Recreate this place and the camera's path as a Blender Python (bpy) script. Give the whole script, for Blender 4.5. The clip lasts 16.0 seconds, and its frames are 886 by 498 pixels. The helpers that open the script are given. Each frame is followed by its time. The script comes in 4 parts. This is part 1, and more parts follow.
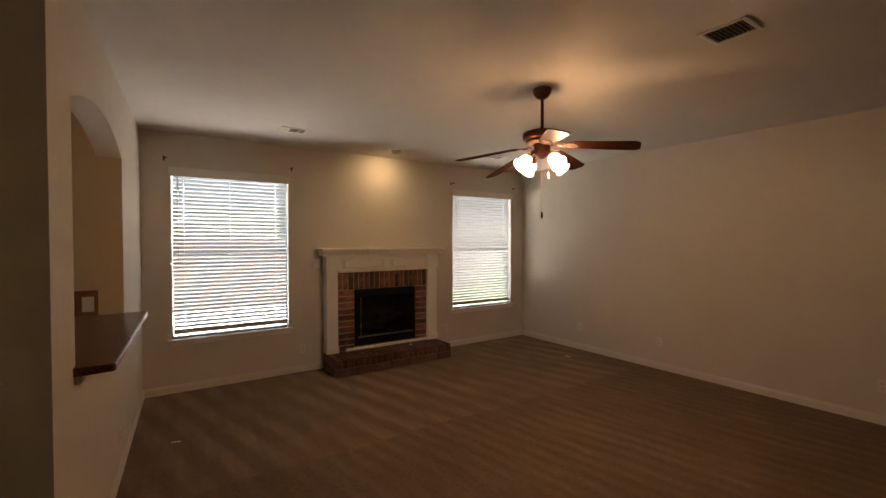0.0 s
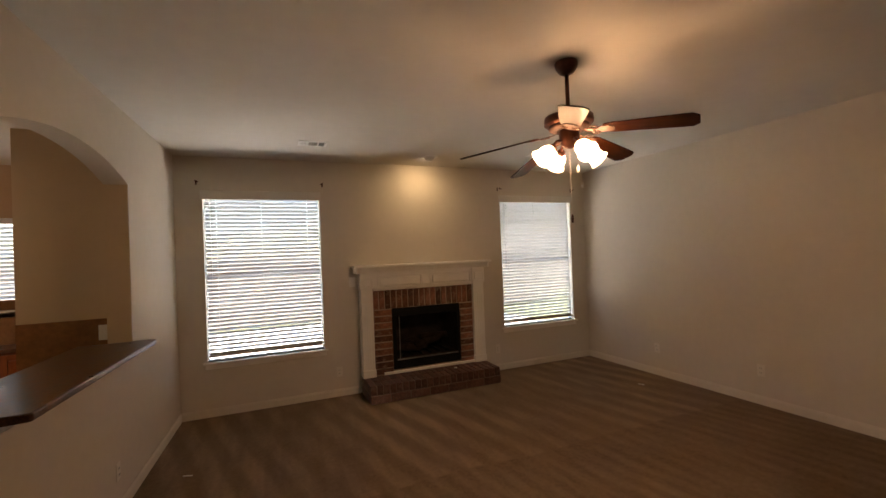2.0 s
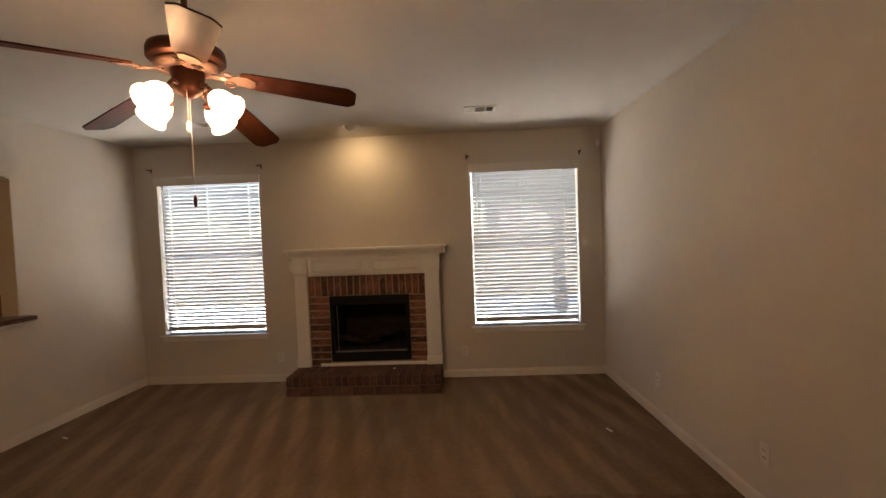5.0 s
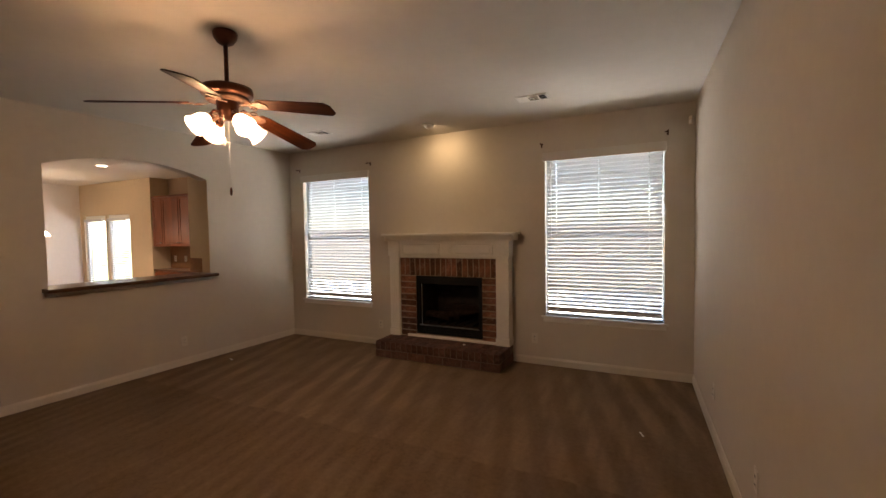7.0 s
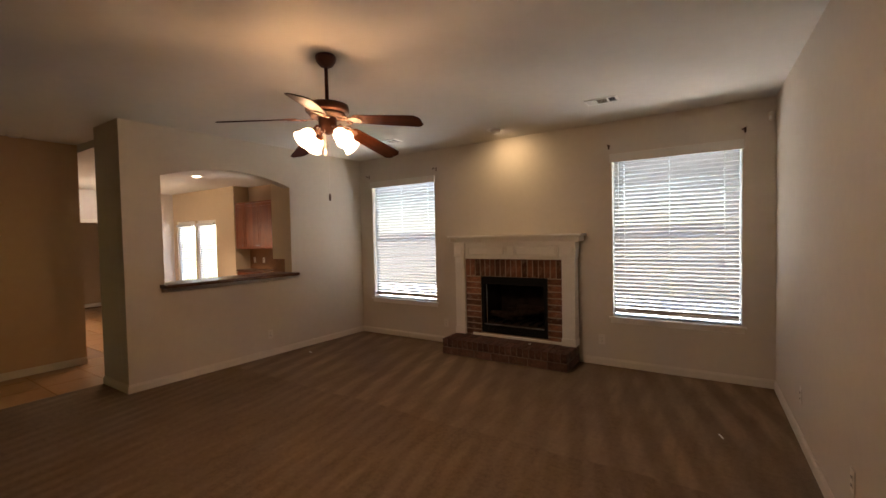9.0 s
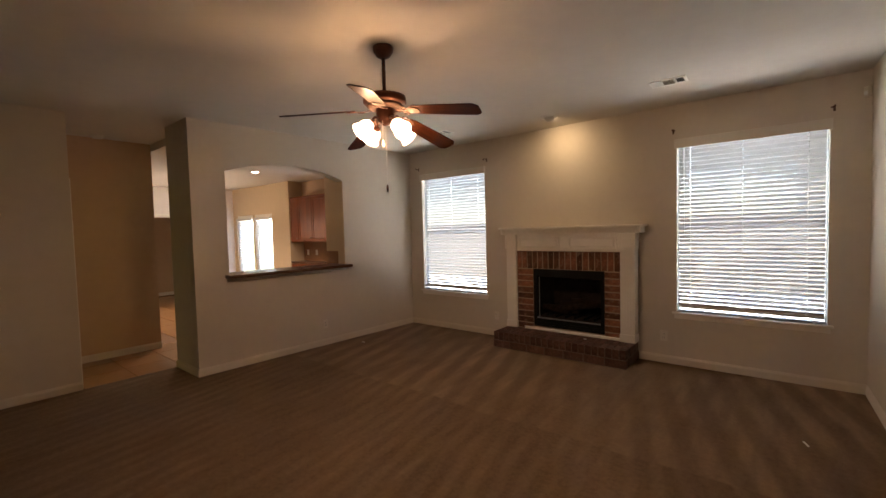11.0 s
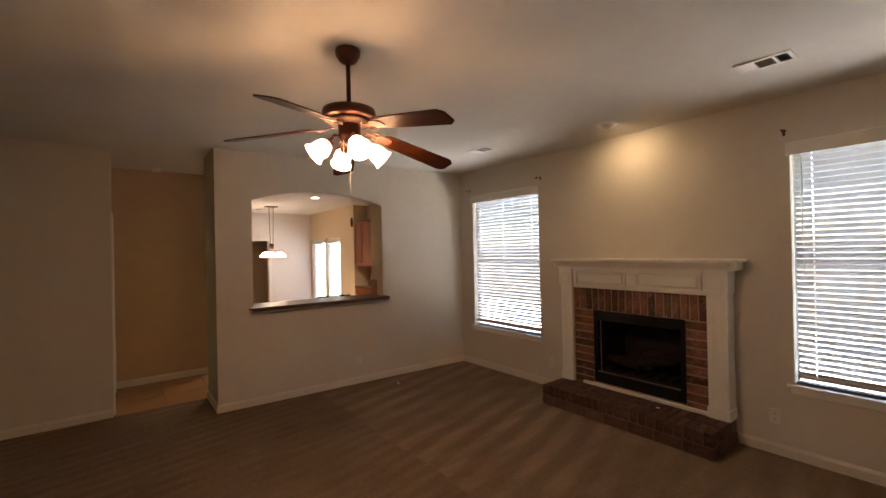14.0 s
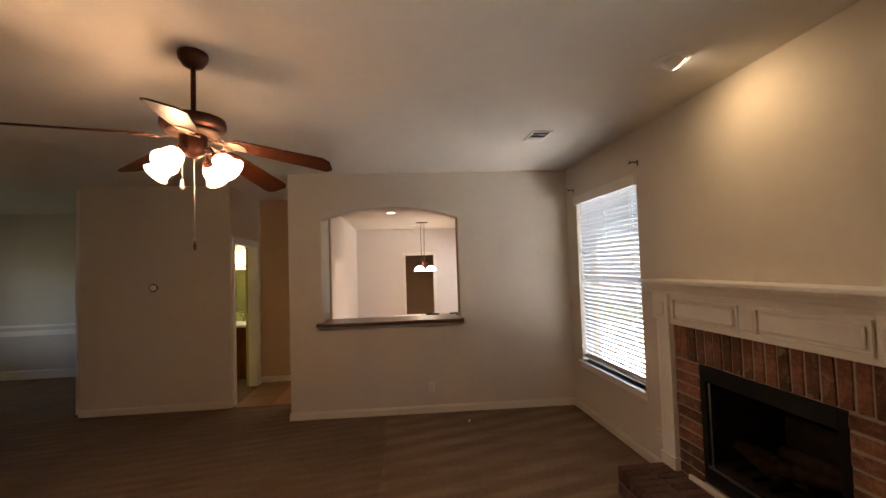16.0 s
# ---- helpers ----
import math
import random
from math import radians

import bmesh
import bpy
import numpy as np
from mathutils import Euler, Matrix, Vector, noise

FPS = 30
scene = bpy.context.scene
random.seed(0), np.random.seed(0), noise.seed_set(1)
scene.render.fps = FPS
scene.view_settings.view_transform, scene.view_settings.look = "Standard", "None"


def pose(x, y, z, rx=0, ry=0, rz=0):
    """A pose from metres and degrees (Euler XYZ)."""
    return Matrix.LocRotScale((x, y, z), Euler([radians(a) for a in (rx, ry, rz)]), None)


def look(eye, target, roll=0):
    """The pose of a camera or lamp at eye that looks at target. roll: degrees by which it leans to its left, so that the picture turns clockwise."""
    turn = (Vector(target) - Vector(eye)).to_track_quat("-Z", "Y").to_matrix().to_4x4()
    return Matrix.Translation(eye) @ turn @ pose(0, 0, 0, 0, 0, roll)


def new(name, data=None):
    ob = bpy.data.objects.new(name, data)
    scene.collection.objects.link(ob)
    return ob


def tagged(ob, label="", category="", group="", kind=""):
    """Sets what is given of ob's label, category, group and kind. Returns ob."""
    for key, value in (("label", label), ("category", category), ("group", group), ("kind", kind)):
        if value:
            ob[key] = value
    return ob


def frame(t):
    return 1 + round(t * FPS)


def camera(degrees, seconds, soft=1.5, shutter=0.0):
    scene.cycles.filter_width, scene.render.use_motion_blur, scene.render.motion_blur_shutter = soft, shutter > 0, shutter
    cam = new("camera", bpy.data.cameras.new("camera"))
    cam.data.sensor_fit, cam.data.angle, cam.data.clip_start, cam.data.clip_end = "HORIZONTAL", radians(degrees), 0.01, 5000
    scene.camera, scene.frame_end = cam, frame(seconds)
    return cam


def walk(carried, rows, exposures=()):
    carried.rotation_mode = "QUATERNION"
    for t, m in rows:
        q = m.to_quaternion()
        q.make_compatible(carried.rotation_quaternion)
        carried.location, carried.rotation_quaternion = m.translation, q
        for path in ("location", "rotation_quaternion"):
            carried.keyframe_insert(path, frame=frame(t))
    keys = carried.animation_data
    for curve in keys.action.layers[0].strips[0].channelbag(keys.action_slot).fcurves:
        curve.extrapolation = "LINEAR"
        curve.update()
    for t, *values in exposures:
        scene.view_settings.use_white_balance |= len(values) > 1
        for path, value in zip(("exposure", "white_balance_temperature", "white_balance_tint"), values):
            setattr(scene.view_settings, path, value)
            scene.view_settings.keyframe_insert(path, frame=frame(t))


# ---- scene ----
cam = camera(93.2, 16.0)
METRES, EYE, TILT, LEAN, TURN = 8.25, 1.609, 0.0, 0.0, -33.2
ROWS = [
    (0.0, 0.0, 0.0, 0.0, -0.0, -1.04, 0.11),
    (0.5, 0.002, 0.0042, -0.0014, -0.72, -1.69, 0.64),
    (1.0, 0.0102, 0.0172, -0.0022, -0.02, -2.63, 1.93),
    (1.5, 0.0292, 0.0376, -0.0003, 4.89, -1.37, 3.37),
    (2.0, 0.0556, 0.0667, 0.0024, 11.01, 0.61, 2.32),
    (2.5, 0.0908, 0.1025, 0.006, 14.32, 1.89, 1.82),
    (3.0, 0.1341, 0.1385, 0.0069, 17.51, 1.72, 0.24),
    (5.5, 0.3571, 0.3205, -0.0021, 40.54, -2.19, 1.81),
    (6.0, 0.3924, 0.3496, -0.0079, 46.15, -1.45, 0.23),
    (6.5, 0.4217, 0.366, -0.0111, 52.72, -1.81, 0.07),
    (7.0, 0.4404, 0.3636, -0.0082, 59.34, -2.38, 0.97),
    (7.5, 0.4472, 0.3524, -0.0064, 65.23, -1.98, 1.62),
    (8.0, 0.4504, 0.3445, -0.0078, 66.98, -2.43, 0.79),
    (8.5, 0.4508, 0.3376, -0.0091, 66.35, -2.04, 0.63),
    (9.0, 0.4497, 0.3323, -0.0104, 66.2, -1.75, 1.24),
    (9.5, 0.4467, 0.3286, -0.0115, 67.12, -2.03, 1.69),
    (10.0, 0.4435, 0.3251, -0.012, 69.84, -2.24, 1.11),
    (12.5, 0.4378, 0.3256, -0.0103, 74.55, -2.26, 2.8),
    (13.0, 0.4303, 0.3517, -0.0026, 77.15, 0.16, 2.76),
    (13.5, 0.4108, 0.3865, 0.0007, 81.97, 0.36, 2.92),
    (14.0, 0.3771, 0.4275, 0.0038, 85.6, 0.21, 1.22),
    (14.5, 0.3495, 0.4743, 0.0052, 87.01, 2.31, 2.75),
    (15.0, 0.3139, 0.5278, 0.0048, 93.36, 2.37, 1.66),
    (15.5, 0.2801, 0.5811, 0.0064, 102.94, 2.86, 1.15),
    (16.0, 0.2459, 0.6308, 0.0072, 116.93, 2.33, 1.82),
]
walk(cam, [(t, pose(0, 0, EYE, TILT, LEAN, TURN) @ pose(METRES * x, METRES * y, METRES * z, 90 + pitch, roll, yaw)) for t, x, y, z, yaw, pitch, roll in ROWS],
     exposures=((0.0, 3.38, 7500, 15), (7.0, 3.42, 7150, 15), (16.0, 3.56, 6900, 15)))

# ---- light ----
world = bpy.data.worlds.new("world")
scene.world = world
world.use_nodes = True
wn, wl = world.node_tree.nodes, world.node_tree.links
sky = wn.new("ShaderNodeTexSky")
sky.sky_type, sky.sun_disc = "NISHITA", False
sky.sun_elevation, sky.sun_rotation = radians(72), radians(157)
wl.new(sky.outputs[0], wn["Background"].inputs[0])
wn["Background"].inputs[1].default_value = 0.15
sun = new("sun", bpy.data.lights.new("sun", "SUN"))
sun.data.energy, sun.data.angle, sun.data.color = 4.7, radians(0.6), (1.0, 0.95, 0.88)
sun.matrix_world = look((1.8, -4.2, 14), (0, 0, 0))
SHADE_GLOW = 1.1
BULB_POWER = 1.25
WARM = (1.0, 0.62, 0.35)

# ---- materials ----


def material(name, color, rough=0.6, metal=0.0, scale=0.0, vary=0.12, bump=0.0, bump_scale=0.0, dist=0.002, color2=None, per_piece=0.0, coarse=0.0, spec=None):
    """A principled material with two scales of noise in its colour, a bump and, where asked, a change from piece to piece."""
    m = bpy.data.materials.new(name)
    m.use_nodes = True
    n, l = m.node_tree.nodes, m.node_tree.links
    b = n["Principled BSDF"]
    b.inputs["Base Color"].default_value = (*color, 1)
    b.inputs["Roughness"].default_value = rough
    b.inputs["Metallic"].default_value = metal
    if spec is not None:
        b.inputs["Specular IOR Level"].default_value = spec
    coord = n.new("ShaderNodeTexCoord")
    out = None
    if scale:
        fine, broad, add = n.new("ShaderNodeTexNoise"), n.new("ShaderNodeTexNoise"), n.new("ShaderNodeMath")
        fine.inputs["Scale"].default_value, fine.inputs["Detail"].default_value = scale, 5
        broad.inputs["Scale"].default_value = coarse or scale * 0.07
        add.operation = "ADD"
        l.new(coord.outputs["Object"], fine.inputs["Vector"])
        l.new(coord.outputs["Object"], broad.inputs["Vector"])
        l.new(fine.outputs["Fac"], add.inputs[0])
        l.new(broad.outputs["Fac"], add.inputs[1])
        ramp = n.new("ShaderNodeMapRange")
        ramp.inputs["From Min"].default_value, ramp.inputs["From Max"].default_value = 0.65, 1.35
        l.new(add.outputs[0], ramp.inputs["Value"])
        mix = n.new("ShaderNodeMix")
        mix.data_type = "RGBA"
        dark = color2 or tuple(c * (1 - vary) for c in color)
        lite = color if color2 else tuple(min(1, c * (1 + vary)) for c in color)
        mix.inputs["A"].default_value, mix.inputs["B"].default_value = (*dark, 1), (*lite, 1)
        l.new(ramp.outputs[0], mix.inputs["Factor"])
        out = mix.outputs["Result"]
        rr = n.new("ShaderNodeMapRange")
        rr.inputs["To Min"].default_value, rr.inputs["To Max"].default_value = max(0.02, rough - 0.06), min(1, rough + 0.06)
        l.new(broad.outputs["Fac"], rr.inputs["Value"])
        l.new(rr.outputs[0], b.inputs["Roughness"])
    if per_piece and out is not None:
        info, hsv, mr = n.new("ShaderNodeObjectInfo"), n.new("ShaderNodeHueSaturation"), n.new("ShaderNodeMapRange")
        mr.inputs["To Min"].default_value, mr.inputs["To Max"].default_value = 1 - per_piece, 1 + per_piece
        l.new(info.outputs["Random"], mr.inputs["Value"])
        l.new(mr.outputs[0], hsv.inputs["Value"])
        l.new(out, hsv.inputs["Color"])
        out = hsv.outputs["Color"]
    if out is not None:
        l.new(out, b.inputs["Base Color"])
    if bump:
        tex, bp = n.new("ShaderNodeTexNoise"), n.new("ShaderNodeBump")
        tex.inputs["Scale"].default_value, tex.inputs["Detail"].default_value = bump_scale, 4
        bp.inputs["Strength"].default_value, bp.inputs["Distance"].default_value = bump, dist
        l.new(coord.outputs["Object"], tex.inputs["Vector"])
        l.new(tex.outputs["Fac"], bp.inputs["Height"])
        l.new(bp.outputs[0], b.inputs["Normal"])
    return m


def glow(name, color, strength):
    m = bpy.data.materials.new(name)
    m.use_nodes = True
    b = m.node_tree.nodes["Principled BSDF"]
    b.inputs["Base Color"].default_value = (0.9, 0.88, 0.85, 1)
    b.inputs["Emission Color"].default_value = (*color, 1)
    b.inputs["Emission Strength"].default_value = strength
    return m


def wood(name, light, dark, rough, along, scale=9.0):
    """Wood grain that runs along one axis of the mesh."""
    m = material(name, light, rough, bump=0.15, bump_scale=60, dist=0.001)
    n, l = m.node_tree.nodes, m.node_tree.links
    coord, mapping, tex, fleck, mix = n.new("ShaderNodeTexCoord"), n.new("ShaderNodeMapping"), n.new("ShaderNodeTexNoise"), n.new("ShaderNodeTexNoise"), n.new("ShaderNodeMix")
    mapping.inputs["Scale"].default_value = [0.12 if i == along else 1.0 for i in range(3)]
    tex.inputs["Scale"].default_value, tex.inputs["Detail"].default_value, tex.inputs["Distortion"].default_value = scale, 6, 1.4
    fleck.inputs["Scale"].default_value = scale * 9
    add = n.new("ShaderNodeMath")
    add.operation = "MULTIPLY_ADD"
    add.inputs[1].default_value = 0.35
    l.new(coord.outputs["Object"], mapping.inputs["Vector"])
    l.new(mapping.outputs[0], tex.inputs["Vector"])
    l.new(mapping.outputs[0], fleck.inputs["Vector"])
    l.new(fleck.outputs["Fac"], add.inputs[0])
    l.new(tex.outputs["Fac"], add.inputs[2])
    mr = n.new("ShaderNodeMapRange")
    mr.inputs["From Min"].default_value, mr.inputs["From Max"].default_value = 0.45, 0.9
    l.new(add.outputs[0], mr.inputs["Value"])
    mix.data_type = "RGBA"
    mix.inputs["A"].default_value, mix.inputs["B"].default_value = (*dark, 1), (*light, 1)
    l.new(mr.outputs[0], mix.inputs["Factor"])
    l.new(mix.outputs["Result"], n["Principled BSDF"].inputs["Base Color"])
    return m


def carpet_material():
    """Cut-pile carpet: tufts, soft blotches, and the nap laid to and fro by a vacuum cleaner in two rows of strokes."""
    m = bpy.data.materials.new("carpet")
    m.use_nodes = True
    n, l = m.node_tree.nodes, m.node_tree.links
    b = n["Principled BSDF"]
    b.inputs["Roughness"].default_value = 0.95
    b.inputs["Specular IOR Level"].default_value = 0.1
    coord, sep = n.new("ShaderNodeTexCoord"), n.new("ShaderNodeSeparateXYZ")
    l.new(coord.outputs["Object"], sep.inputs[0])

    def math_node(op, a, c=None, d=None):
        k = n.new("ShaderNodeMath")
        k.operation = op
        for i, v in enumerate((a, c, d)):
            if v is None:
                continue
            if isinstance(v, (int, float)):
                k.inputs[i].default_value = v
            else:
                l.new(v, k.inputs[i])
        return k.outputs[0]

    wob = n.new("ShaderNodeTexNoise")
    wob.inputs["Scale"].default_value = 1.3
    l.new(coord.outputs["Object"], wob.inputs["Vector"])
    wobble = math_node("MULTIPLY_ADD", wob.outputs["Fac"], 0.10, sep.outputs["X"])
    edge = math_node("MULTIPLY_ADD", wob.outputs["Fac"], 0.16, sep.outputs["Y"])
    row = math_node("GREATER_THAN", edge, 3.16)

    def strokes(slope, period):
        along = math_node("MULTIPLY_ADD", sep.outputs["Y"], slope, wobble)
        wave = math_node("SINE", math_node("MULTIPLY", along, 2 * math.pi / period))
        nap = n.new("ShaderNodeMapRange")
        nap.inputs["From Min"].default_value, nap.inputs["From Max"].default_value = -0.8, 0.8
        nap.interpolation_type = "SMOOTHSTEP"
        l.new(wave, nap.inputs["Value"])
        return nap.outputs[0]

    pick = n.new("ShaderNodeMix")
    l.new(row, pick.inputs["Factor"])
    worn = n.new("ShaderNodeTexNoise")
    worn.inputs["Scale"].default_value, worn.inputs["Detail"].default_value = 0.75, 3
    l.new(coord.outputs["Object"], worn.inputs["Vector"])
    fade = n.new("ShaderNodeMapRange")
    fade.inputs["From Min"].default_value, fade.inputs["From Max"].default_value = 0.38, 0.66
    fade.inputs["To Min"].default_value = 0.2
    l.new(worn.outputs["Fac"], fade.inputs["Value"])
    l.new(math_node("MULTIPLY", math_node("MULTIPLY", strokes(0.24, 0.145), fade.outputs[0]), 0.5), pick.inputs["A"])
    l.new(math_node("MULTIPLY", strokes(0.30, 0.27), fade.outputs[0]), pick.inputs["B"])
    patch = n.new("ShaderNodeTexNoise")
    patch.inputs["Scale"].default_value = 2.6
    patch.inputs["Detail"].default_value = 4
    l.new(coord.outputs["Object"], patch.inputs["Vector"])
    stretch = n.new("ShaderNodeMapping")
    stretch.inputs["Scale"].default_value = (7.0, 0.7, 1.0)
    stretch.inputs["Rotation"].default_value = (0, 0, radians(-15))
    l.new(coord.outputs["Object"], stretch.inputs["Vector"])
    streak = n.new("ShaderNodeTexNoise")
    streak.inputs["Scale"].default_value, streak.inputs["Detail"].default_value = 1.6, 5
    l.new(stretch.outputs[0], streak.inputs["Vector"])
    tuft = n.new("ShaderNodeTexNoise")
    tuft.inputs["Scale"].default_value, tuft.inputs["Detail"].default_value = 190, 3
    l.new(coord.outputs["Object"], tuft.inputs["Vector"])
    f = math_node("MULTIPLY_ADD", math_node("MULTIPLY", pick.outputs["Result"], streak.outputs["Fac"]), 0.42, math_node("MULTIPLY_ADD", math_node("ADD", patch.outputs["Fac"], streak.outputs["Fac"]), 0.21, math_node("MULTIPLY", tuft.outputs["Fac"], 0.5)))
    mottle = n.new("ShaderNodeTexNoise")
    mottle.inputs["Scale"].default_value, mottle.inputs["Detail"].default_value, mottle.inputs["Roughness"].default_value = 30, 5, 0.7
    l.new(coord.outputs["Object"], mottle.inputs["Vector"])
    f = math_node("ADD", math_node("MULTIPLY_ADD", mottle.outputs["Fac"], 0.42, -0.21), f)
    f = math_node("MULTIPLY_ADD", row, 0.05, f)
    ramp = n.new("ShaderNodeMapRange")
    ramp.inputs["From Min"].default_value, ramp.inputs["From Max"].default_value = 0.25, 0.95
    l.new(f, ramp.inputs["Value"])
    mix = n.new("ShaderNodeMix")
    mix.data_type = "RGBA"
    mix.inputs["A"].default_value, mix.inputs["B"].default_value = (0.092, 0.0595, 0.0355, 1), (0.342, 0.236, 0.147, 1)
    l.new(ramp.outputs[0], mix.inputs["Factor"])
    l.new(mix.outputs["Result"], b.inputs["Base Color"])
    bp = n.new("ShaderNodeBump")
    bp.inputs["Strength"].default_value, bp.inputs["Distance"].default_value = 0.7, 0.006
    l.new(tuft.outputs["Fac"], bp.inputs["Height"])
    l.new(bp.outputs[0], b.inputs["Normal"])
    return m


WALL = material("wall_paint", (0.61, 0.55, 0.468), 0.75, scale=14, vary=0.03, bump=0.25, bump_scale=70, dist=0.002, spec=0.25)
CEIL = material("ceiling_paint", (0.65, 0.61, 0.55), 0.9, scale=10, vary=0.03, bump=0.35, bump_scale=90, dist=0.003, spec=0.1)
NOOK = material("pale_wall_paint", (0.76, 0.71, 0.67), 0.7, scale=12, vary=0.03, bump=0.2, bump_scale=70, spec=0.25)
PALETAN = material("pale_tan_wall_paint", (0.62, 0.49, 0.33), 0.7, scale=12, vary=0.03, bump=0.2, bump_scale=70, spec=0.25)
TAN = material("tan_wall_paint", (0.54, 0.375, 0.24), 0.7, scale=12, vary=0.04, bump=0.25, bump_scale=70, spec=0.25)
GREEN = material("green_wall_paint", (0.42, 0.40, 0.13), 0.7, scale=12, vary=0.04, bump=0.2, bump_scale=70)
BASEPAINT = material("baseboard_paint", (0.66, 0.60, 0.52), 0.45, scale=20, vary=0.04, bump=0.05, bump_scale=40)
TRIM = material("white_trim_paint", (0.80, 0.77, 0.71), 0.38, scale=22, vary=0.03, bump=0.06, bump_scale=40)
CARPET = carpet_material()
TILE = material("floor_tile_glaze", (0.27, 0.135, 0.055), 0.30, scale=18, vary=0.2, per_piece=0.10)
GROUT = material("grout", (0.19, 0.11, 0.062), 0.9, scale=60, vary=0.15)
HEARTH_BRICK = material("sooty_brick_clay", (0.108, 0.049, 0.034), 0.9, scale=45, vary=0.4, bump=0.8, bump_scale=110, dist=0.003, per_piece=0.35, coarse=9)
HEARTH_MORTAR = material("dirty_mortar", (0.15, 0.10, 0.072), 0.95, scale=80, vary=0.3, bump=0.6, bump_scale=160, dist=0.003)
BRICK = material("brick_clay", (0.165, 0.068, 0.038), 0.85, scale=45, vary=0.6, bump=0.7, bump_scale=110, dist=0.003, per_piece=0.55, coarse=9)
MORTAR = material("mortar", (0.36, 0.265, 0.19), 0.95, scale=80, vary=0.2, bump=0.6, bump_scale=160, dist=0.003)
def smear(m, color, amount):
    """Mortar smeared over the faces of the bricks, another patch on each."""
    n, l = m.node_tree.nodes, m.node_tree.links
    b = n["Principled BSDF"]
    base = b.inputs["Base Color"].links[0].from_socket
    coord, info, scale, add, tex, ramp, mix = (n.new("ShaderNode" + k) for k in ("TexCoord", "ObjectInfo", "VectorMath", "VectorMath", "TexNoise", "MapRange", "Mix"))
    scale.operation, scale.inputs[1].default_value, add.operation = "MULTIPLY", (40, 40, 40), "ADD"
    l.new(info.outputs["Random"], scale.inputs[0])
    l.new(coord.outputs["Object"], add.inputs[0])
    l.new(scale.outputs[0], add.inputs[1])
    tex.inputs["Scale"].default_value, tex.inputs["Detail"].default_value, tex.inputs["Roughness"].default_value = 16, 6, 0.65
    l.new(add.outputs[0], tex.inputs["Vector"])
    ramp.inputs["From Min"].default_value, ramp.inputs["From Max"].default_value, ramp.inputs["To Max"].default_value = 0.54, 0.68, amount
    l.new(tex.outputs["Fac"], ramp.inputs["Value"])
    mix.data_type = "RGBA"
    l.new(ramp.outputs[0], mix.inputs["Factor"])
    l.new(base, mix.inputs["A"])
    mix.inputs["B"].default_value = (*color, 1)
    l.new(mix.outputs["Result"], b.inputs["Base Color"])


smear(BRICK, (0.36, 0.27, 0.20), 0.5)
smear(HEARTH_BRICK, (0.22, 0.155, 0.115), 0.35)
BLACK = material("black_metal", (0.006, 0.006, 0.006), 0.6, spec=0.2, scale=30, vary=0.3, bump=0.1, bump_scale=120)
SOOT = material("firebox_lining", (0.030, 0.023, 0.019), 0.95, spec=0.1, scale=12, vary=0.5, bump=0.4, bump_scale=30, dist=0.004)
STEEL = material("grey_steel", (0.25, 0.24, 0.23), 0.38, 1.0, scale=60, vary=0.15)
LOG = material("ceramic_log", (0.035, 0.024, 0.018), 0.9, scale=20, vary=0.55, bump=0.9, bump_scale=45, dist=0.006, spec=0.05)
BRONZE = material("bronze_metal", (0.070, 0.024, 0.014), 0.42, 0.75, scale=40, vary=0.25)
# Near-black standing for shadow: in the vent openings and round the thermostat cover.
SHADOW_DARK = material("shadow_dark", (0.05, 0.045, 0.04), 0.8, scale=30, vary=0.2)
PATIO = material("patio_concrete", (0.50, 0.485, 0.46), 0.9, scale=12, vary=0.15, bump=0.3, bump_scale=80)
BLADE = wood("cherry_blade_veneer", (0.055, 0.0155, 0.005), (0.016, 0.005, 0.003), 0.46, 0, 12)
BLADE.node_tree.nodes["Principled BSDF"].inputs["Specular IOR Level"].default_value = 0.045
COPPER = material("copper_bronze_metal", (0.085, 0.042, 0.028), 0.6, 0.4, scale=50, vary=0.3)
CABINET = wood("cherry_cabinet_wood", (0.25, 0.069, 0.020), (0.13, 0.034, 0.010), 0.34, 2, 8)
CABINET.node_tree.nodes["Principled BSDF"].inputs["Specular IOR Level"].default_value = 0.25
BARTOP = material("brown_stone_top", (0.155, 0.068, 0.031), 0.3, scale=90, vary=0.5, color2=(0.035, 0.018, 0.012), coarse=12, spec=0.3)
SPLASH = material("brown_tile", (0.22, 0.105, 0.042), 0.6, scale=30, vary=0.25, per_piece=0.08, spec=0.2)
ALMOND = material("almond_plastic", (0.67, 0.62, 0.54), 0.4, scale=30, vary=0.02)
PLASTIC = material("white_plastic", (0.74, 0.71, 0.65), 0.4, scale=30, vary=0.02)
SLAT = material("blind_slat_white", (0.63, 0.63, 0.63), 0.42, scale=25, vary=0.02)
_n, _l = SLAT.node_tree.nodes, SLAT.node_tree.links
_thin, _mix = _n.new("ShaderNodeBsdfTranslucent"), _n.new("ShaderNodeMixShader")
_thin.inputs[0].default_value, _mix.inputs[0].default_value = (0.82, 0.81, 0.80, 1), 0.01
_l.new(_n["Principled BSDF"].outputs[0], _mix.inputs[1])
_l.new(_thin.outputs[0], _mix.inputs[2])
_l.new(_mix.outputs[0], _n["Material Output"].inputs[0])
VALANCE = material("valance_paint", (0.68, 0.64, 0.58), 0.5, scale=25, vary=0.03)
VINYL = material("window_vinyl", (0.78, 0.78, 0.76), 0.4, scale=25, vary=0.03)
SHADE = glow("frosted_shade_glass", WARM, SHADE_GLOW)
_n, _l = SHADE.node_tree.nodes, SHADE.node_tree.links
_clear, _mix = _n.new("ShaderNodeBsdfTransparent"), _n.new("ShaderNodeMixShader")
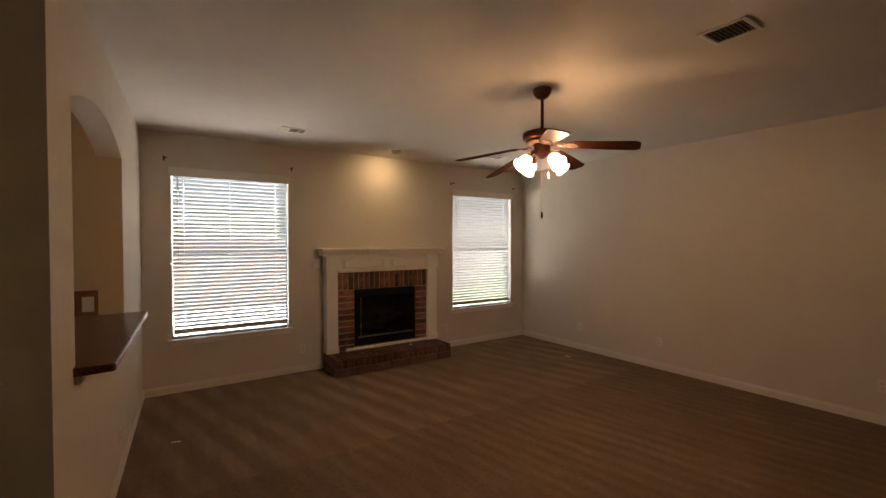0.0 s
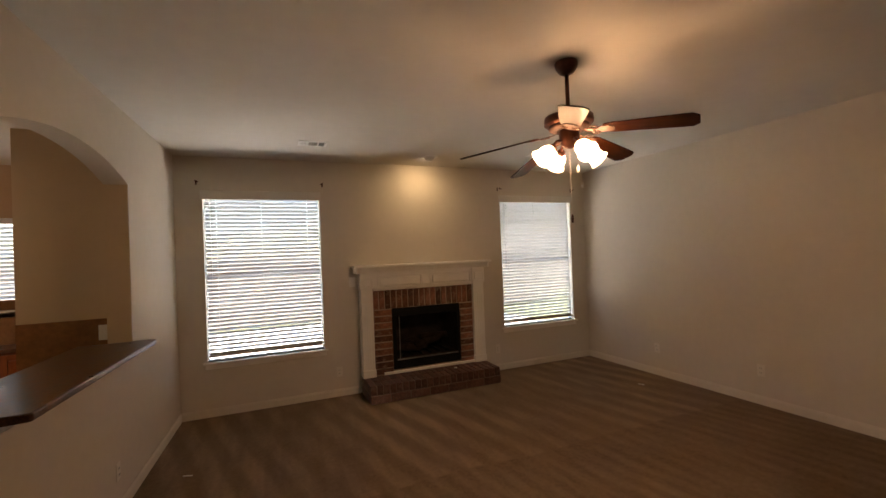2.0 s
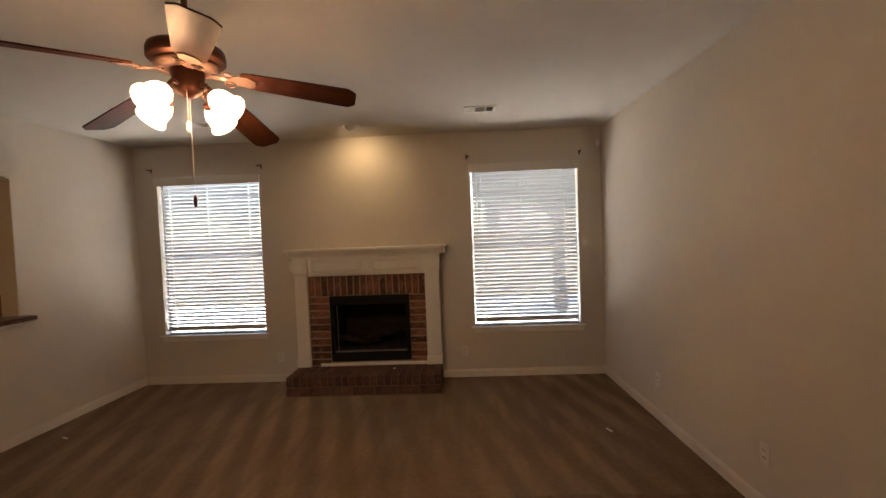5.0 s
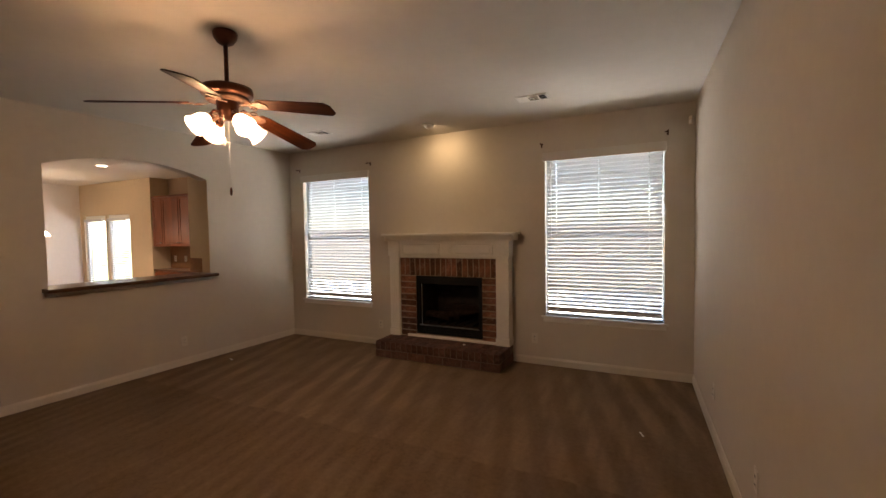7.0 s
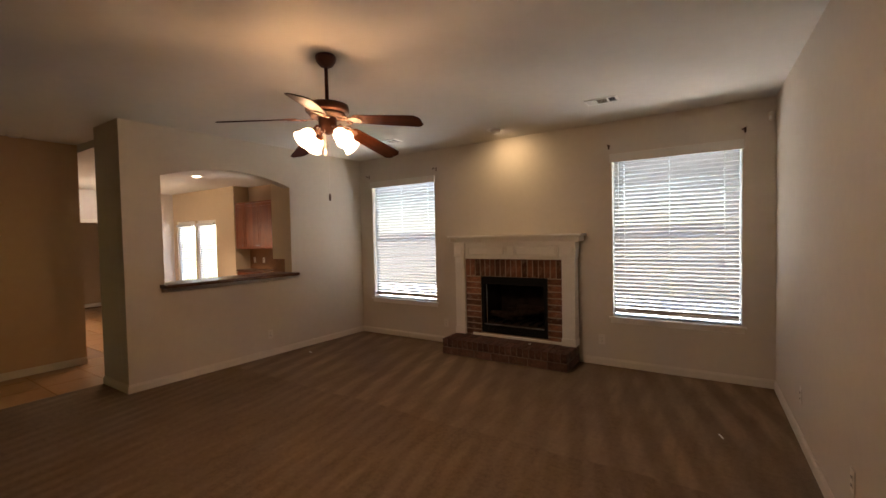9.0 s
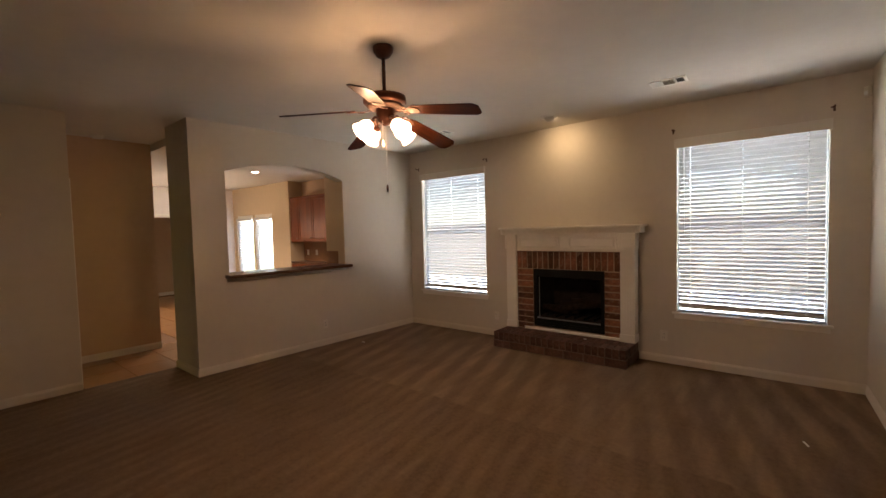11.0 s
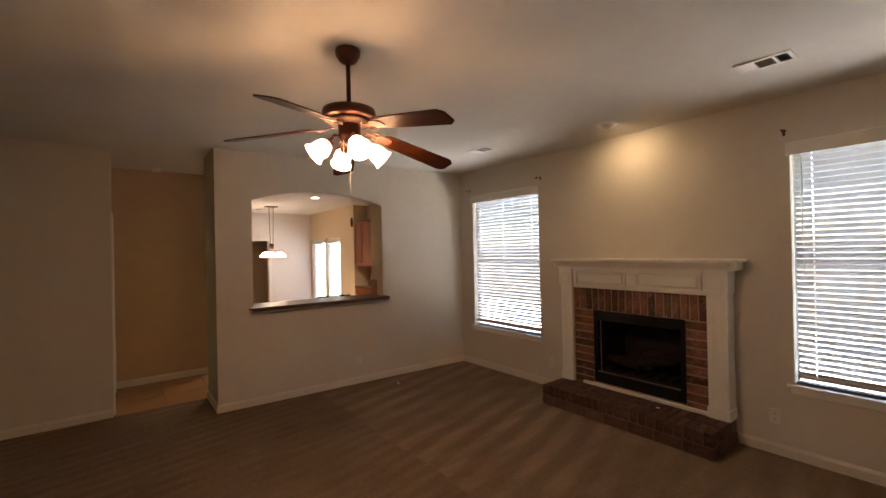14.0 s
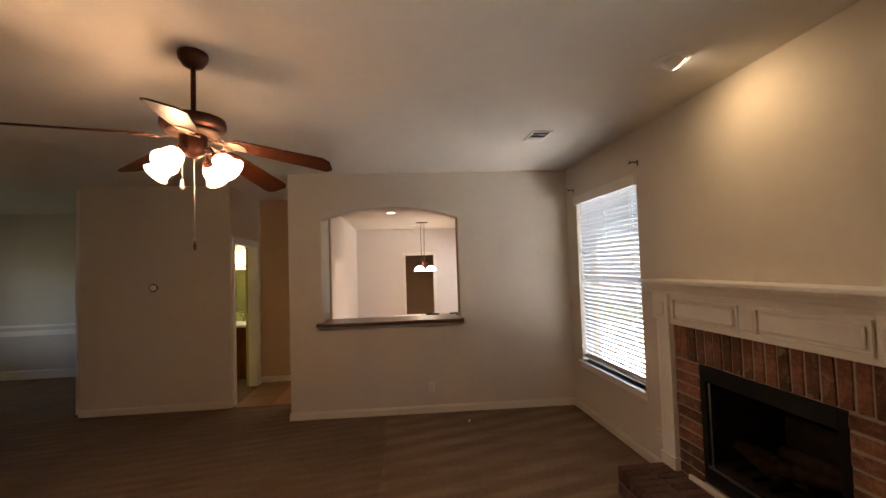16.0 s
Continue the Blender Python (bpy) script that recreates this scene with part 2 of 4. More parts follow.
_clear.inputs[0].default_value, _mix.inputs[0].default_value = (1.0, 0.97, 0.93, 1), 0.68
_l.new(_clear.outputs[0], _mix.inputs[1])
_l.new(_n["Principled BSDF"].outputs[0], _mix.inputs[2])
_l.new(_mix.outputs[0], _n["Material Output"].inputs[0])
PENDANT_GLASS = glow("pendant_shade_glass", (1.0, 0.80, 0.58), 2.4)
SPOT_GLOW = glow("spot_lens", (1.0, 0.82, 0.60), 4.0)
CAN_GLOW = glow("can_lens", (1.0, 0.85, 0.68), 5.0)
BATH_GLOW = glow("bath_lamp_glass", (1.0, 0.93, 0.72), 2.0)
GRASS = material("lawn", (0.11, 0.12, 0.06), 0.95, scale=9, vary=0.4, bump=0.8, bump_scale=60, dist=0.03)
FENCE = wood("fence_wood", (0.36, 0.31, 0.26), (0.24, 0.20, 0.165), 0.85, 2, 5)
LEAF = material("leaf", (0.07, 0.13, 0.03), 0.6, scale=6, vary=0.5)
BARK = material("bark", (0.10, 0.075, 0.055), 0.95, scale=20, vary=0.4, bump=0.9, bump_scale=25, dist=0.02)
FARBRICK = material("neighbour_brick", (0.40, 0.34, 0.29), 0.9, scale=14, vary=0.35)
ROOF = material("roof_shingle", (0.08, 0.07, 0.065), 0.95, scale=20, vary=0.4)
GLASS = bpy.data.materials.new("window_glass")
GLASS.use_nodes = True
_g = GLASS.node_tree.nodes["Principled BSDF"]
_g.inputs["Transmission Weight"].default_value, _g.inputs["Roughness"].default_value, _g.inputs["IOR"].default_value = 1.0, 0.0, 1.0
_g.inputs["Base Color"].default_value = (0.93, 0.96, 0.95, 1)

# ---- mesh helpers ----


def add_box(bm, x0, x1, y0, y1, z0, z1, m=None):
    vs = [bm.verts.new((x, y, z)) for x in (x0, x1) for y in (y0, y1) for z in (z0, z1)]
    if m is not None:
        for v in vs:
            v.co = m @ v.co
    for f in ((0, 1, 3, 2), (4, 6, 7, 5), (0, 4, 5, 1), (2, 3, 7, 6), (0, 2, 6, 4), (1, 5, 7, 3)):
        bm.faces.new([vs[i] for i in f])
    return vs


def box(x0, x1, y0, y1, z0, z1, bevel=0.0, seg=2):
    bm = bmesh.new()
    add_box(bm, x0, x1, y0, y1, z0, z1)
    if bevel:
        bmesh.ops.bevel(bm, geom=bm.edges[:], offset=bevel, segments=seg, affect="EDGES", profile=0.5)
    return bm


def boxes(rows, bevel=0.0):
    bm = bmesh.new()
    for r in rows:
        add_box(bm, *r)
    if bevel:
        bmesh.ops.bevel(bm, geom=bm.edges[:], offset=bevel, segments=2, affect="EDGES", profile=0.5)
    return bm


def lathe(profile, n=24, m=None):
    """A surface of revolution about z from (radius, height) pairs."""
    bm = bmesh.new()
    rings = []
    for r, z in profile:
        rings.append([bm.verts.new((r * math.cos(2 * math.pi * i / n), r * math.sin(2 * math.pi * i / n), z)) for i in range(n)] if r > 1e-6 else [bm.verts.new((0, 0, z))])
    for a, b in zip(rings, rings[1:]):
        for i in range(n):
            j = (i + 1) % n
            if len(a) == 1 and len(b) > 1:
                bm.faces.new((a[0], b[j], b[i]))
            elif len(b) == 1 and len(a) > 1:
                bm.faces.new((a[i], a[j], b[0]))
            elif len(a) > 1:
                bm.faces.new((a[i], a[j], b[j], b[i]))
    for f in bm.faces:
        f.smooth = True
    if m is not None:
        bmesh.ops.transform(bm, matrix=m, verts=bm.verts)
    return bm


def prism(outline, axis, a0, a1):
    """A closed outline of 2D points swept along an axis (0, 1 or 2) from a0 to a1."""
    bm = bmesh.new()

    def place(p, a):
        return ((a, p[0], p[1]), (p[0], a, p[1]), (p[0], p[1], a))[axis]
    lo, hi = [bm.verts.new(place(p, a0)) for p in outline], [bm.verts.new(place(p, a1)) for p in outline]
    k = len(outline)
    bm.faces.new(lo)
    bm.faces.new(hi[::-1])
    for i in range(k):
        bm.faces.new((lo[i], hi[i], hi[(i + 1) % k], lo[(i + 1) % k]))
    bmesh.ops.recalc_face_normals(bm, faces=bm.faces)
    return bm


def tube(points, radius, n=8):
    """A round bar along a line of points."""
    bm = bmesh.new()
    pts = [Vector(p) for p in points]
    rings = []
    for i, p in enumerate(pts):
        d = (pts[min(i + 1, len(pts) - 1)] - pts[max(i - 1, 0)]).normalized()
        q = d.to_track_quat("Z", "Y").to_matrix()
        rings.append([bm.verts.new(p + q @ Vector((radius * math.cos(2 * math.pi * j / n), radius * math.sin(2 * math.pi * j / n), 0))) for j in range(n)])
    for a, b in zip(rings, rings[1:]):
        for j in range(n):
            bm.faces.new((a[j], a[(j + 1) % n], b[(j + 1) % n], b[j])).smooth = True
    bm.faces.new(rings[0][::-1])
    bm.faces.new(rings[-1])
    return bm


def mesh_of(name, bm, mat):
    bmesh.ops.recalc_face_normals(bm, faces=bm.faces)
    me = bpy.data.meshes.new(name)
    bm.to_mesh(me)
    bm.free()
    me.materials.append(mat)
    return me


def thing(name, label, category, at=(0, 0, 0), group="", kind=""):
    ob = new(name)
    ob.location = at
    return tagged(ob, label, category, group, kind)


def part(name, bm, mat, parent, label=""):
    """Links a bmesh, in the parent's own space, as one mesh under a thing or a part."""
    ob = new(name, mesh_of(name, bm, mat))
    ob.parent = parent
    return tagged(ob, label)


def whole(name, bm, mat, label, category, kind="", group=""):
    return tagged(new(name, mesh_of(name, bm, mat)), label, category, group, kind)


def structure(name, bm, mat, label=""):
    return whole(name, bm, mat, label or name.replace("_", " "), "structure", "structure")


def wall_cells(xs, ys, zs, hole):
    """A wall from a grid of cells; hole(cx, cy, cz) says which are open. Only outer faces are made."""
    bm = bmesh.new()
    nx, ny, nz = len(xs) - 1, len(ys) - 1, len(zs) - 1
    solid = {(i, j, k) for i in range(nx) for j in range(ny) for k in range(nz)
             if not hole((xs[i] + xs[i + 1]) / 2, (ys[j] + ys[j + 1]) / 2, (zs[k] + zs[k + 1]) / 2)}
    vs = {}

    def v(i, j, k):
        if (i, j, k) not in vs:
            vs[i, j, k] = bm.verts.new((xs[i], ys[j], zs[k]))
        return vs[i, j, k]
    for i, j, k in solid:
        for d, f in (((-1, 0, 0), ((0, 0, 0), (0, 0, 1), (0, 1, 1), (0, 1, 0))), ((1, 0, 0), ((1, 0, 0), (1, 1, 0), (1, 1, 1), (1, 0, 1))),
                     ((0, -1, 0), ((0, 0, 0), (1, 0, 0), (1, 0, 1), (0, 0, 1))), ((0, 1, 0), ((0, 1, 0), (0, 1, 1), (1, 1, 1), (1, 1, 0))),
                     ((0, 0, -1), ((0, 0, 0), (0, 1, 0), (1, 1, 0), (1, 0, 0))), ((0, 0, 1), ((0, 0, 1), (1, 0, 1), (1, 1, 1), (0, 1, 1)))):
            if (i + d[0], j + d[1], k + d[2]) not in solid:
                bm.faces.new([v(i + a, j + b, k + c) for a, b, c in f])
    return bm


def wall_x(x0, x1, y0, y1, openings=(), top=None):
    """A wall that runs along x, with openings (x0, x1, z0, z1)."""
    xs = sorted({x0, x1, *[o[0] for o in openings], *[o[1] for o in openings]})
    zs = sorted({0.0, top or CEILING, *[o[2] for o in openings], *[o[3] for o in openings]})
    return wall_cells(xs, [y0, y1], zs, lambda x, y, z: any(o[0] < x < o[1] and o[2] < z < o[3] for o in openings))


def wall_y(x0, x1, y0, y1, openings=(), top=None):
    """A wall that runs along y, with openings (y0, y1, z0, z1)."""
    ys = sorted({y0, y1, *[o[0] for o in openings], *[o[1] for o in openings]})
    zs = sorted({0.0, top or CEILING, *[o[2] for o in openings], *[o[3] for o in openings]})
    return wall_cells([x0, x1], ys, zs, lambda x, y, z: any(o[0] < y < o[1] and o[2] < z < o[3] for o in openings))


def lean(ob, slope, y0):
    """Turns a wall, or what stands along it, slightly out of square: x shifts with y."""
    if ob.data:
        for v in ob.data.vertices:
            v.co.x += slope * (v.co.y - y0)
    else:
        for child in ob.children:
            lean(child, slope, y0)
    return ob


# ---- the plan ----
CEILING, KITCHEN_CEILING = 2.765, 2.67
NORTH, EAST, WEST, SOUTH = 5.28, 5.09, -0.30, -1.35
LEFT = -0.97            # face of the short wall beside the hall
HALL_S, HALL_N, HALL_W = 1.17, 2.03, -2.13
PASS0, PASS1, PASS_Z = 2.385, 3.96, 1.035   # the pass-through
NOOK_W, KIT_N = -6.50, 5.62
WEST_LEAN, EAST_LEAN = (0.036, 3.65), (-0.025, 5.1)   # walls a little out of square
WIN_Z0, WIN_Z1 = 0.575, 2.385
WINDOWS = ((0.018, 1.215), (3.63, 4.825))
KITCHEN_WIN = (-2.45, -1.45, 1.25, 2.15)
FRENCH = ((-6.33, -5.49), (-5.42, -4.60))

# floors
structure("floor_carpet", box(LEFT, EAST + 0.3, SOUTH, NORTH, -0.12, 0.0), CARPET, "brown cut-pile carpet with vacuum cleaner strokes")
structure("floor_dining", boxes([(-3.25, LEFT, -3.7, -0.57, -0.12, 0.0), (LEFT, EAST, -3.7, SOUTH, -0.12, -0.002)]), CARPET, "brown carpet of the dining room")
tile_floor = structure("floor_tile", boxes([(NOOK_W - 1.6, LEFT, HALL_N, KIT_N, -0.12, -0.006), (-3.1, LEFT, -0.57, HALL_N, -0.12, -0.006)]), GROUT, "grouted tile floor of hall and kitchen")
# ceilings
structure("ceiling_kitchen", box(NOOK_W, WEST - 0.16, 2.222, KIT_N, KITCHEN_CEILING, CEILING - 0.002), CEIL, "white textured kitchen ceiling")
structure("ceiling", boxes([(-0.45, EAST + 0.40, -3.82, NORTH + 0.15, CEILING, CEILING + 0.12), (NOOK_W - 1.7, -0.45, -3.82, KIT_N + 0.12, CEILING, CEILING + 0.12)]), CEIL, "white textured ceiling")

# outer and inner walls
structure("wall_north", wall_x(-0.42, EAST, NORTH, NORTH + 0.14, [(2.0, 2.912, 0.2, 0.99), *[(a, b, WIN_Z0, WIN_Z1) for a, b in WINDOWS]]), WALL, "beige painted wall with two windows")
lean(structure("wall_east", wall_y(EAST, EAST + 0.14, -3.7, NORTH + 0.14), WALL, "plain beige painted wall"), *EAST_LEAN)
structure("wall_left", wall_y(LEFT - 0.12, LEFT, -0.57, HALL_S), WALL, "short beige wall between hall and dining room")


def arch_wall():
    """The wall to the kitchen with its arched pass-through."""
    x0, x1, y0, y1 = WEST - 0.15, WEST, HALL_N, NORTH
    rise, spring = 0.135, 2.235
    mid, half = (PASS0 + PASS1) / 2, (PASS1 - PASS0) / 2
    r = (half * half + rise * rise) / (2 * rise)
    arc = []
    for i in range(25):
        y = PASS0 + (PASS1 - PASS0) * i / 24
        arc.append((y, spring + math.sqrt(r * r - (y - mid) ** 2) - (r - rise)))
    bm = boxes([(x0, x1, y0, y1, 0.0, PASS_Z), (x0, x1, y0, PASS0, PASS_Z, CEILING), (x0, x1, PASS1, y1, PASS_Z, CEILING)])
    top = prism([(PASS0, CEILING), *arc, (PASS1, CEILING)], 0, x0, x1)
    me = bpy.data.meshes.new("arch")
    top.to_mesh(me)
    top.free()
    bm.from_mesh(me)
    bmesh.ops.remove_doubles(bm, verts=bm.verts, dist=0.0005)
    return bm


lean(structure("wall_west", arch_wall(), WALL, "beige painted wall with an arched pass-through"), *WEST_LEAN)
for y in (PASS0, PASS1 - 0.003):
    lean(structure("trim_pass_jamb", box(WEST - 0.15, WEST - 0.004, y, y + 0.003, PASS_Z + 0.038, 2.232), PALETAN, "pale tan painted jamb of the pass-through"), *WEST_LEAN)
lean(structure("wall_pier", box(-0.92, WEST - 0.152, HALL_N, PASS0 - 0.004, 0.0, CEILING), WALL, "beige pier between hall and kitchen"), *WEST_LEAN)
structure("wall_wing", box(-1.05, WEST - 0.10, 4.20, 4.32, 0.0, KITCHEN_CEILING - 0.002), PALETAN, "tan wing wall beside the pass-through")
structure("wall_hall_west", wall_y(HALL_W - 0.12, HALL_W, HALL_S, 2.22), TAN, "tan hall wall")
structure("wall_hall_south", wall_x(-3.1, LEFT - 0.122, HALL_S - 0.12, HALL_S, [(-1.95, -1.10, 0.0, 2.05)]), WALL, "hall wall with the bathroom doorway")
structure("wall_kitchen_south", wall_x(NOOK_W, HALL_W - 0.122, 2.10, 2.22), NOOK, "pale kitchen wall")
structure("wall_nook_west", wall_y(NOOK_W - 0.12, NOOK_W, 2.10, NORTH + 0.12, [(3.47, 4.20, 0.0, 1.97)]), NOOK, "pale wall with a doorway to a dark room")
structure("wall_nook_north", wall_x(NOOK_W, -4.0, NORTH, NORTH + 0.12, [(a, b, 0.0, 2.0) for a, b in FRENCH]), PALETAN, "pale tan wall with glazed patio doors")
structure("wall_kitchen_return", box(-4.0, -3.88, NORTH, KIT_N, 0, CEILING), PALETAN, "pale tan return wall beside the cabinets")
structure("wall_kitchen_north", wall_x(-3.88, WEST - 0.152, KIT_N, KIT_N + 0.12, [KITCHEN_WIN]), TAN, "tan kitchen wall with a window")
structure("wall_kitchen_east", wall_y(WEST - 0.15, -0.42, NORTH + 0.142, KIT_N), TAN, "tan kitchen wall")
# dark room beyond the nook doorway
structure("wall_utility", boxes([(-8.1, -8.0, 2.6, 5.0, 0, CEILING), (-8.0, NOOK_W - 0.122, 2.6, 2.7, 0, CEILING), (-8.0, NOOK_W - 0.122, 4.9, 5.0, 0, CEILING)]), TAN, "tan walls of the dark utility room")
# dining room
structure("wall_dining_west", wall_y(-3.37, -3.25, -3.7, -0.57), WALL, "pale dining room wall with a chair rail")
structure("wall_dining_north", wall_x(-3.25, LEFT - 0.122, -0.69, -0.572), NOOK, "pale dining room wall")
structure("wall_dining_south", wall_x(-3.25, EAST + 0.2, -3.82, -3.7, [(-2.4, -1.95, 0.7, 2.0)]), NOOK, "pale dining room wall with a window opening")
# Unseen slab, added only to stop sunlight entering the dining room opening.
structure("eave", box(-4.2, EAST + 1.0, -6.0, -3.825, CEILING + 0.002, CEILING + 0.14), TRIM, "unseen slab added to keep the sun out of the front window")
# bathroom
structure("wall_bath", boxes([(-3.1, -3.0, -0.57, HALL_S - 0.122, 0, CEILING), (-3.0, LEFT - 0.122, -0.57, -0.47, 0, CEILING), (LEFT - 0.16, LEFT - 0.122, -0.47, HALL_S - 0.122, 0, CEILING), (-3.0, -1.95, HALL_S - 0.16, HALL_S - 0.122, 0, CEILING)]), GREEN, "yellow-green bathroom walls")

# ---- trim ----


def baseboard(x0, y0, x1, y1, side, h=0.085):
    """A white baseboard along a wall face from (x0, y0) to (x1, y1); side is the way into the room."""
    t = 0.014
    out = [(0, 0), (t, 0), (t, h - 0.022), (t * 0.55, h - 0.008), (t * 0.4, h), (0, h)]
    if y0 == y1:
        bm = prism([(y0 + side * a, b) for a, b in out], 0, x0, x1)
    else:
        bm = prism([(x0 + side * a, b) for a, b in out], 1, y0, y1)
    ob = structure("baseboard", bm, BASEPAINT, "white painted baseboard")
    if x0 == x1 == EAST:
        lean(ob, *EAST_LEAN)
    if x0 == x1 == WEST:
        lean(ob, *WEST_LEAN)
    return ob


for run in ((WEST, NORTH, 1.62, NORTH, -1), (3.26, NORTH, EAST, NORTH, -1), (EAST, SOUTH, EAST, NORTH - 0.016, -1), (WEST, HALL_N, WEST, NORTH - 0.016, 1),
            (-0.98, HALL_N, WEST - 0.045, HALL_N, -1), (LEFT, -0.57, LEFT, HALL_S, 1), (HALL_W, HALL_S, HALL_W, 2.22, 1),
            (NOOK_W, 2.22, NOOK_W, 3.38, 1), (NOOK_W, 4.29, NOOK_W, NORTH, 1), (-8.0, 2.7, -8.0, 4.9, 1), (-3.25, -3.7, -3.25, -0.70, 1, 0.15), (HALL_W + 0.016, HALL_S, -2.03, HALL_S, 1)):
    baseboard(*run)


def casing(name, a0, a1, top, face, axis, side, w=0.075, t=0.016):
    """Door casing round an opening, on the wall face; axis 0: the wall runs along x."""
    rows = [(a0 - w, a0, 0.0, top), (a1, a1 + w, 0.0, top), (a0 - w, a1 + w, top, top + w)]
    f0, f1 = sorted((face, face + side * t))
    bm = boxes([(r[0], r[1], f0, f1, r[2], r[3]) if axis == 0 else (f0, f1, r[0], r[1], r[2], r[3]) for r in rows], 0.004)
    return structure(name, bm, TRIM, "white painted door casing")


casing("trim_bath_door", -1.95, -1.10, 2.05, HALL_S, 0, 1)
casing("trim_nook_door", 3.47, 4.20, 1.97, NOOK_W, 1, 1)
structure("trim_bath_jamb", boxes([(-1.95, -1.935, HALL_S - 0.12, HALL_S, 0, 2.05), (-1.115, -1.10, HALL_S - 0.12, HALL_S, 0, 2.05), (-1.935, -1.115, HALL_S - 0.12, HALL_S, 2.035, 2.05)]), TRIM, "white painted door jamb")
structure("trim_chair_rail", boxes([(-3.25, -3.222, -3.7, -0.70, 0.72, 0.80), (-3.25, -3.235, -3.7, -0.70, 0.86, 0.90)], 0.004), TRIM, "white chair rail in the dining room")

# ---- windows and blinds ----


def window(name, x0, x1, z0, z1, y, parts_y):
    """A single-hung vinyl window set in its opening, with a sill."""
    w = thing(name, "white vinyl single-hung window behind a blind", "window", kind="structure")
    e, f, d0, d1 = 0.013, 0.022, y, y + 0.045
    part("window_frame", boxes([(x0, x0 + e, d0, d1, z0, z1), (x1 - e, x1, d0, d1, z0, z1), (x0 + e, x1 - e, d0, d1, z1 - f, z1), (x0 + e, x1 - e, d0, d1, z0, z0 + 0.010)], 0.003), VINYL, w)
    mid = (z0 + z1) / 2
    part("meeting_rail", box(x0 + e, x1 - e, d0 - 0.004, d1 - 0.01, mid - 0.010, mid + 0.010, 0.004), VINYL, w)
    for a, b in ((z0 + 0.010, mid - 0.010), (mid + 0.010, z1 - f)):
        p = part("pane", box(x0 + e, x1 - e, d0 + 0.022, d0 + 0.026, a, b), GLASS, w)
        p.visible_shadow = False
    if parts_y is not None:
        part("window_sill", boxes([(x0 - 0.04, x1 + 0.04, parts_y - 0.035, parts_y - 0.002, z0 - 0.025, z0 - 0.003), (x0, x1, parts_y - 0.003, y, z0 - 0.0215, z0 + 0.0)], 0.005), TRIM, w, "white painted window stool")
        part("apron", box(x0 - 0.02, x1 + 0.02, parts_y - 0.014, parts_y - 0.001, z0 - 0.075, z0 - 0.026, 0.003), TRIM, w)
    return w


SLAT_TILT = -44


def slat_mesh(width, depth, cords):
    """One slightly crowned slat along x, about its own middle, with a slot for each cord."""
    bm = bmesh.new()

    def strip(a0, a1, x0, x1):
        prof = [(a0 + (a1 - a0) * i / 2, 0.0035 * (1 - (2 * (a0 + (a1 - a0) * i / 2) / depth) ** 2)) for i in range(3)]
        outline = [(a, b + 0.0014) for a, b in prof] + [(a, b - 0.0014) for a, b in reversed(prof)]
        lo, hi = [bm.verts.new((x0, *p)) for p in outline], [bm.verts.new((x1, *p)) for p in outline]
        bm.faces.new(lo)
        bm.faces.new(hi[::-1])
        for i in range(6):
            bm.faces.new((lo[i], hi[i], hi[(i + 1) % 6], lo[(i + 1) % 6]))
    strip(-depth / 2, -0.009, -width / 2, width / 2)
    strip(0.009, depth / 2, -width / 2, width / 2)
    edges = [-width / 2] + [-width / 2 + width * c + s * 0.0045 for c in cords for s in (-1, 1)] + [width / 2]
    for x0, x1 in zip(edges[0::2], edges[1::2]):
        strip(-0.009, 0.009, x0, x1)
    bmesh.ops.remove_doubles(bm, verts=bm.verts, dist=0.00005)
    return mesh_of("slat", bm, SLAT)


